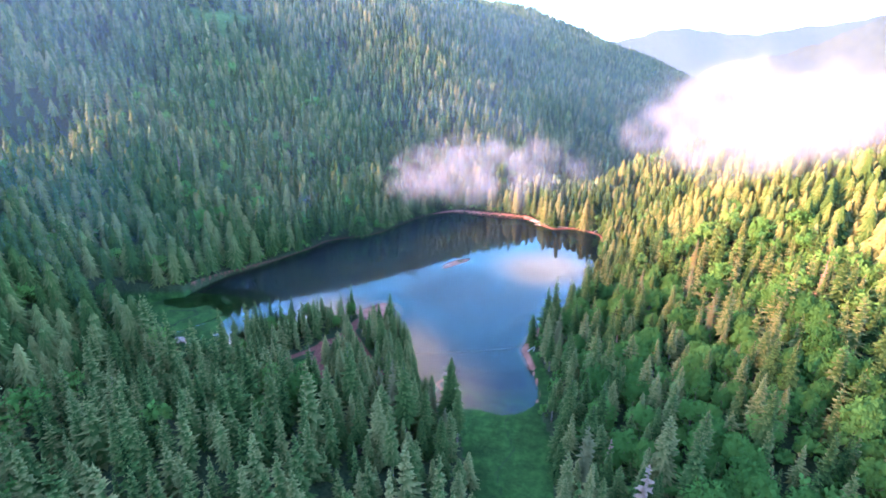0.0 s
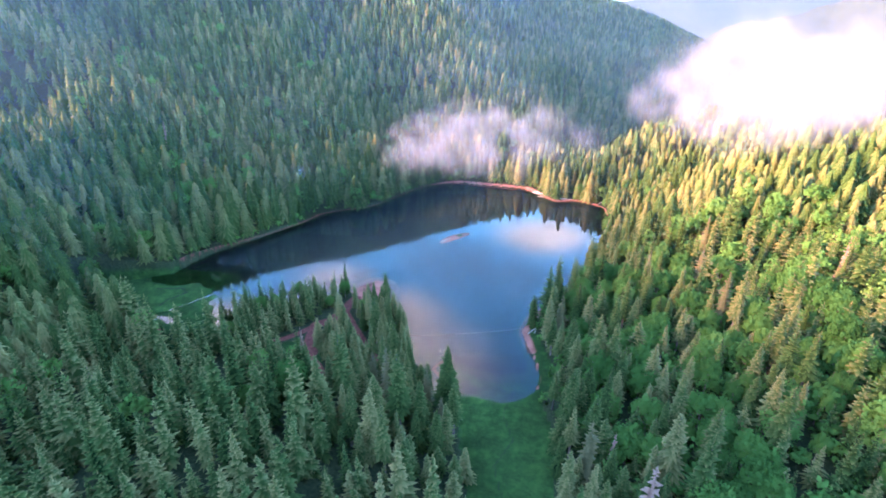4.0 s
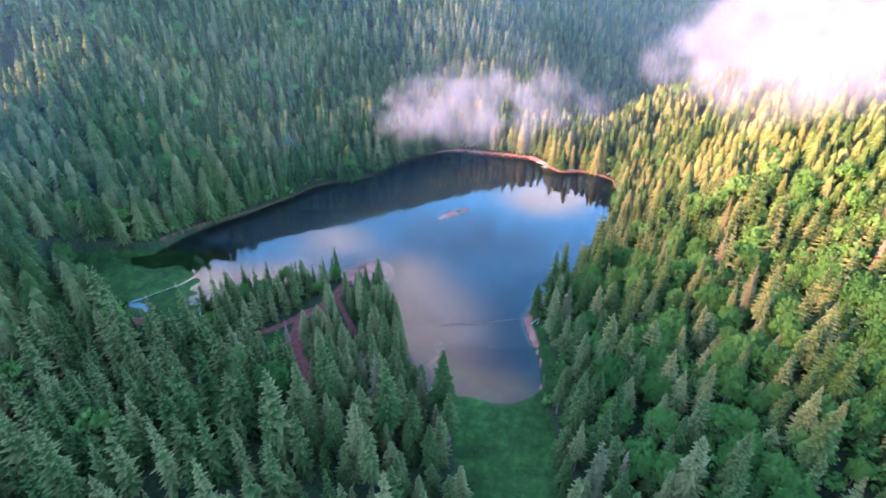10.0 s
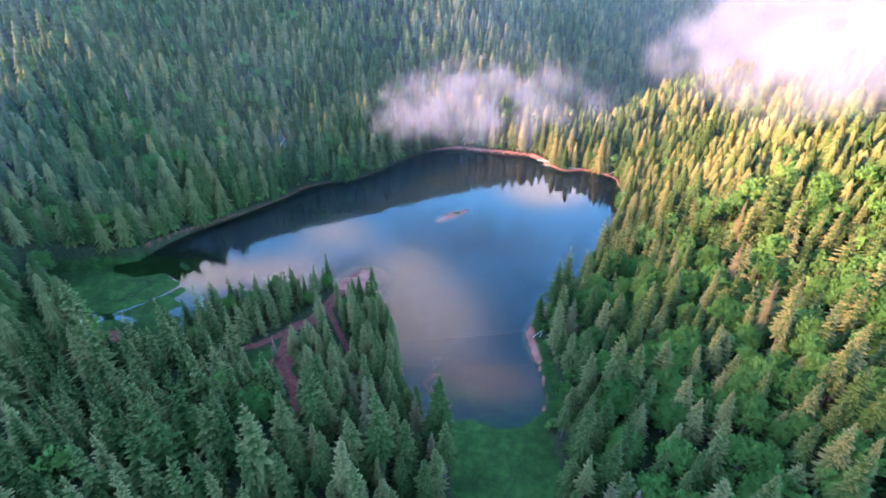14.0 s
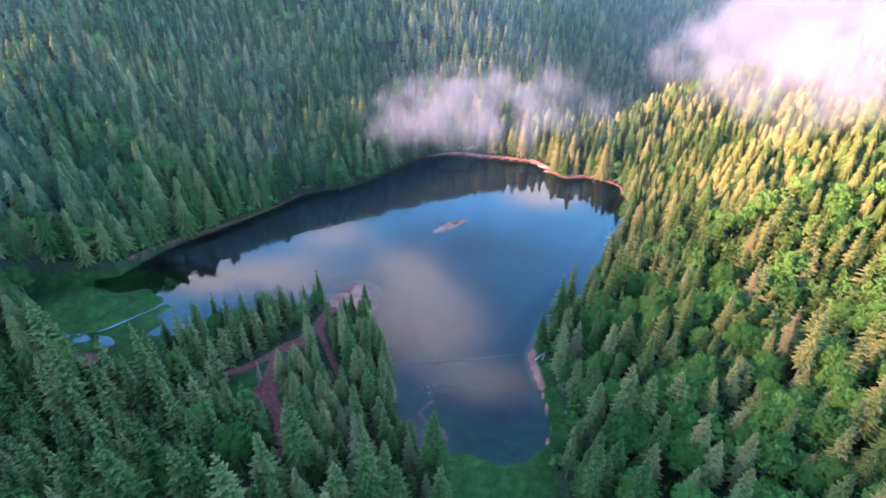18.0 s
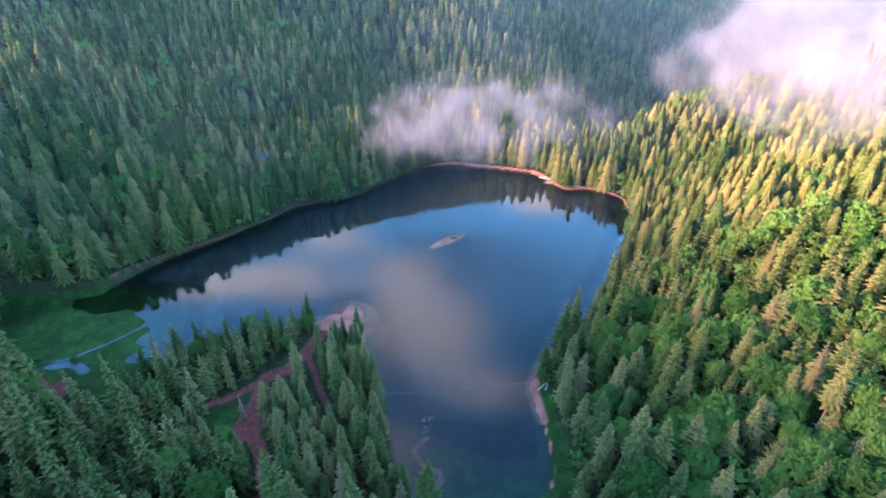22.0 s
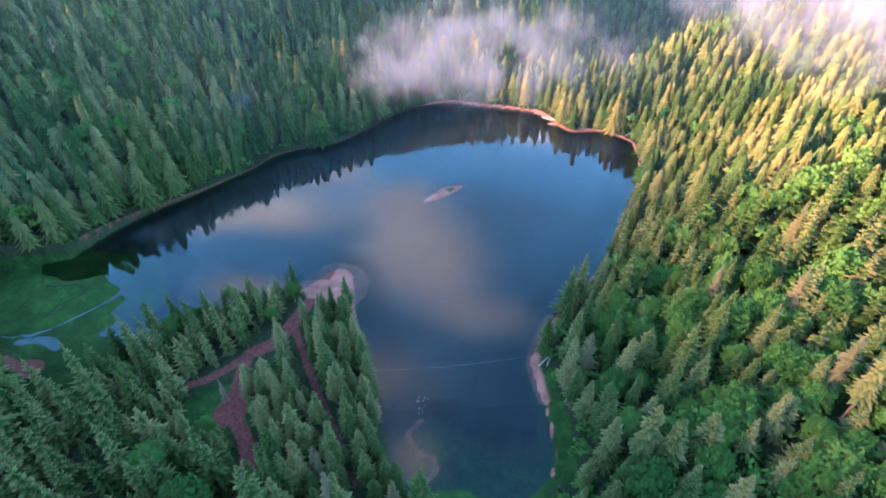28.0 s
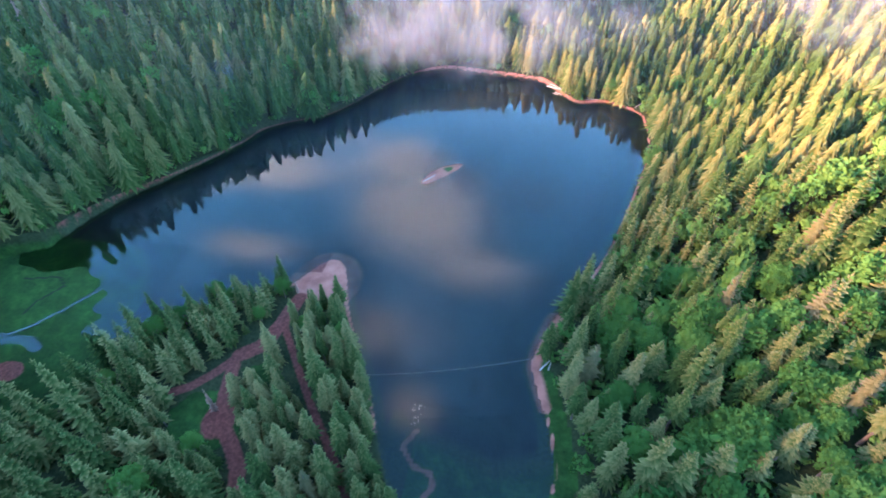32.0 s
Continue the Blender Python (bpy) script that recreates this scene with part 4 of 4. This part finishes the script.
def haze(depths, near, far):
    """Aerial haze put in as wide faint blue-tinted sheets one behind the other, to lighten the far slopes."""
    vs, fs, am, n = [], [], [], 0
    for k, y0 in enumerate(depths):
        gu, gw = np.meshgrid(np.linspace(-1500, 700, 56), np.linspace(-2, 520, 27))
        gy = y0 + 30 * np.sin(gu / 140 + 2 * k) + 0.25 * gw
        p = np.stack([gu, gy, gw], -1).reshape(-1, 3)
        puff = np.array([noise.fractal(Vector(q) / 130, 0.9, 2.1, 4) for q in p]).reshape(gu.shape)
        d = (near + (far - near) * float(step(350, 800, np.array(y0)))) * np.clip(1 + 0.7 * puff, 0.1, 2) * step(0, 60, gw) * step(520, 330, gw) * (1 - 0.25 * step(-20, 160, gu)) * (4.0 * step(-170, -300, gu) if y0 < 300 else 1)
        idx = np.arange(gu.size).reshape(gu.shape)
        a, b, c, e = idx[:-1, :-1].ravel(), idx[:-1, 1:].ravel(), idx[1:, 1:].ravel(), idx[1:, :-1].ravel()
        vs.append(p)
        fs.append(np.concatenate([np.stack([a, b, c], 1), np.stack([a, c, e], 1)]) + n)
        am.append(d.ravel())
        n += gu.size
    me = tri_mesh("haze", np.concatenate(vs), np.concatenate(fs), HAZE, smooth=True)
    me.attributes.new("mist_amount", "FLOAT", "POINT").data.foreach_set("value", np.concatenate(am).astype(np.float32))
    return tagged(new("haze", me), "faint blue-tinted sheets standing in for haze between the wooded slopes", "haze", kind="stuff")


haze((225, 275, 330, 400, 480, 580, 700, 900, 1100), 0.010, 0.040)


# ---- far hills and valley cloud, beyond the last ridge ----


def far_ridge(name, label, az0, az1, dist, profile, mat):
    """A long far ridge: a folded slope from its foot up to an uneven crest."""
    n, m = 120, 10
    az = np.radians(np.linspace(az0, az1, n))
    t = np.linspace(0, 1, m)[:, None]
    crest = np.interp(np.degrees(az), [p[0] for p in profile], [p[1] for p in profile])
    crest = crest + 9 * np.sin(az * 61) + 6 * np.sin(az * 143 + 1) + 3 * np.sin(az * 390)
    far = dist + 500 * t + 60 * np.sin(az * 47 + 6 * t) * t
    gz = -150 + (crest + 150) * t**0.8
    me = grid_mesh(name, far * np.sin(az), far * np.cos(az), gz * np.ones_like(far))
    me.materials.append(mat)
    return tagged(new(name, me), label, "mountain", kind="structure")


far_ridge("backdrop_east", "wooded mountainside with bluish haze put in as glow", 15, 62, 2700,
          [(15, 110), (19, 230), (25, 290), (29, 395), (34, 470), (62, 420)], haze_painted("haze_painted_woods", (0.07, 0.075, 0.045), (0.028, 0.032, 0.030), 0.7))
far_ridge("backdrop_north", "distant mountains with pale haze put in as glow under the bright sky", -10, 50, 4200,
          [(-10, 300), (6, 430), (12, 520), (16, 560), (20, 480), (30, 560), (50, 600)], haze_painted("haze_painted_hills", (0.08, 0.10, 0.09), (0.030, 0.036, 0.043), 0.9))


# ---- single trees that stand out ----


def landmark(proto_maker, x, y, scale, **more):
    ob = proto_maker(**more)
    zz = float(land(np.array([x]), np.array([y]))[0][0])
    ob.matrix_basis = Matrix.LocRotScale((x, y, zz), Euler((0, 0, x)), Vector((scale, scale, scale)))
    return ob


for gx_, gy_, k_ in ((160, 249, 0.95), (-153, 135, 1.0), (-318, 402, 1.0), (-330, 398, 0.9), (-306, 410, 1.0), (-104, 208, 0.5), (-97, 270, 0.3)):
    landmark(spruce_tree, gx_, gy_, k_, seed=int(abs(gx_)), high=29.0, low=3.0, wide=3.4, whorls=24, per=7, keep=0.72, needles=DEAD, label="dead spruce with pinkish brown needles")
# yellowed spruces; on the right slope the yellow also paints in sunlit crowns
for gx_, gy_, k_ in ((77, 264, 1.0), (101, 224, 1.05), (115, 297, 1.0), (100, 256, 1.1), (-46, 171, 1.1)):
    landmark(spruce_tree, gx_, gy_, k_, seed=int(abs(gx_)), high=30.0, low=4.0, wide=4.3, whorls=27, per=11, keep=0.95, needles=RUSSET, label="yellowing spruce with thinning needles")
for gx_, gy_, k_, w_ in ((81, 156, 0.95, 5.4), (-271, 250, 1.0, 6.0), (-156, 444, 1.15, 5.4), (65, 509, 0.9, 5.6), (66, 254, 1.15, 6.8), (-197, 396, 0.35, 7.0), (29, 249, 0.5, 6.0), (-66, 243, 0.75, 5.2)):
    landmark(broadleaf_tree, gx_, gy_, k_, seed=int(abs(gx_)), high=21.0, wide=w_, label="vivid green broadleaf tree with a dense rounded crown")


# ---- the islet, drift logs and the boom across the bay ----


def log(name, a, b, r, label, parent=None):
    a, b = np.array(a, float), np.array(b, float)
    mid = (a + b) / 2 + np.array([0.15, 0.1, 0.12])
    me = tri_mesh(name, *tube([a, a * 0.7 + b * 0.3 + (0, 0, 0.05), mid, b], [r, r * 0.95, r * 0.8, r * 0.45], 8), DRIFTWOOD, smooth=True)
    return tagged(new(name, me), label, "log", "drift logs on the shore")


def islet():
    ax, ay = np.meshgrid(np.linspace(-1.25, 1.25, 41), np.linspace(-1.4, 1.4, 25))
    ang = math.atan2(23, 19)
    u, v = ax * 14, ay * 4.4
    form = 1 - np.hypot(ax * (1 + 0.25 * ay), ay) ** 1.6
    z = np.where(form > 0, 0.55 * form, 0.8 * form) + 0.12 * rough(u * 40, v * 40)
    px = -48.5 + u * math.cos(ang) - v * math.sin(ang)
    py = 383.5 + u * math.sin(ang) + v * math.cos(ang)
    me = grid_mesh("islet", px, py, z + 0.08)
    green = 0.8 * step(0.30, 0.6, form) * step(0.0, 0.4, ax)
    for key, val in (("grass", green), ("sand", 1.0 - green), ("clay", 0 * green), ("mud", step(0.0, -0.6, form)), ("scrub", 0 * green)):
        me.attributes.new(key, "FLOAT", "POINT").data.foreach_set("value", val.astype(np.float32).ravel())
    me.materials.append(GROUND)
    return tagged(new("islet", me), "small low islet of sand and grass in the lake", "island")


islet()
landmark(broadleaf_tree, -44.5, 388, 0.11, seed=77, high=21.0, wide=8.0, label="low green shrub on the small islet")
landmark(broadleaf_tree, -42.2, 391, 0.09, seed=78, high=21.0, wide=8.0, label="low green shrub on the small islet")
log("log", (-58, 371, 0.25), (-50.5, 381, 0.45), 0.35, "bleached log lying along the islet")
for a_, b_, r_ in (((14.5, 246, 0.6), (19.5, 252.5, 1.2), 0.35), ((18.0, 246.5, 0.8), (19.5, 252.8, 1.25), 0.26),
                   ((17, 529, 0.3), (31, 520, 0.5), 0.45), ((20, 532, 0.7), (37, 513, 0.8), 0.4), ((40, 508, 0.8), (54, 509, 0.9), 0.4),
                   ((44, 506, 0.6), (58, 507.5, 0.8), 0.35), ((24, 517, 0.1), (29, 513.5, 0.15), 0.28), ((22, 515, 0.1), (28, 511.5, 0.1), 0.24), ((84, 497, 0.9), (90, 503, 2.6), 0.3)):
    log("log", a_, b_, r_, "bleached drift log on the sandy shore")

boom_path = [(-54 + 65 * t, 233 + 18.5 * t - 1.6 * math.sin(math.pi * t), 0.06) for t in np.linspace(0, 1, 25)]
boom_mesh = tri_mesh("boom", *tube(boom_path, [0.11] * 25, 6), BARK, smooth=True)
tagged(new("floating_boom", boom_mesh), "thin pale boom floating across the narrow bay", "boom")

# pale twigs and bark adrift in the shallows of the bay
drng = np.random.default_rng(31)
twigs = []
for _ in range(20):
    px, py, a, half = drng.normal(-31, 1.6), drng.normal(221, 4.0), drng.uniform(0, 3.14), drng.uniform(0.25, 0.8)
    du, dv = half * math.cos(a), half * math.sin(a)
    twigs.append(tube([(px - du, py - dv, 0.03), (px, py, 0.06), (px + du, py + dv, 0.03)], [0.04, 0.06, 0.03], 5))
drift_mesh = tri_mesh("drift_twigs", *joined(twigs), DRIFTWOOD, smooth=True)
tagged(new("drift_twigs", drift_mesh), "pale twigs and bark adrift in the shallow bay", "driftwood", kind="stuff")
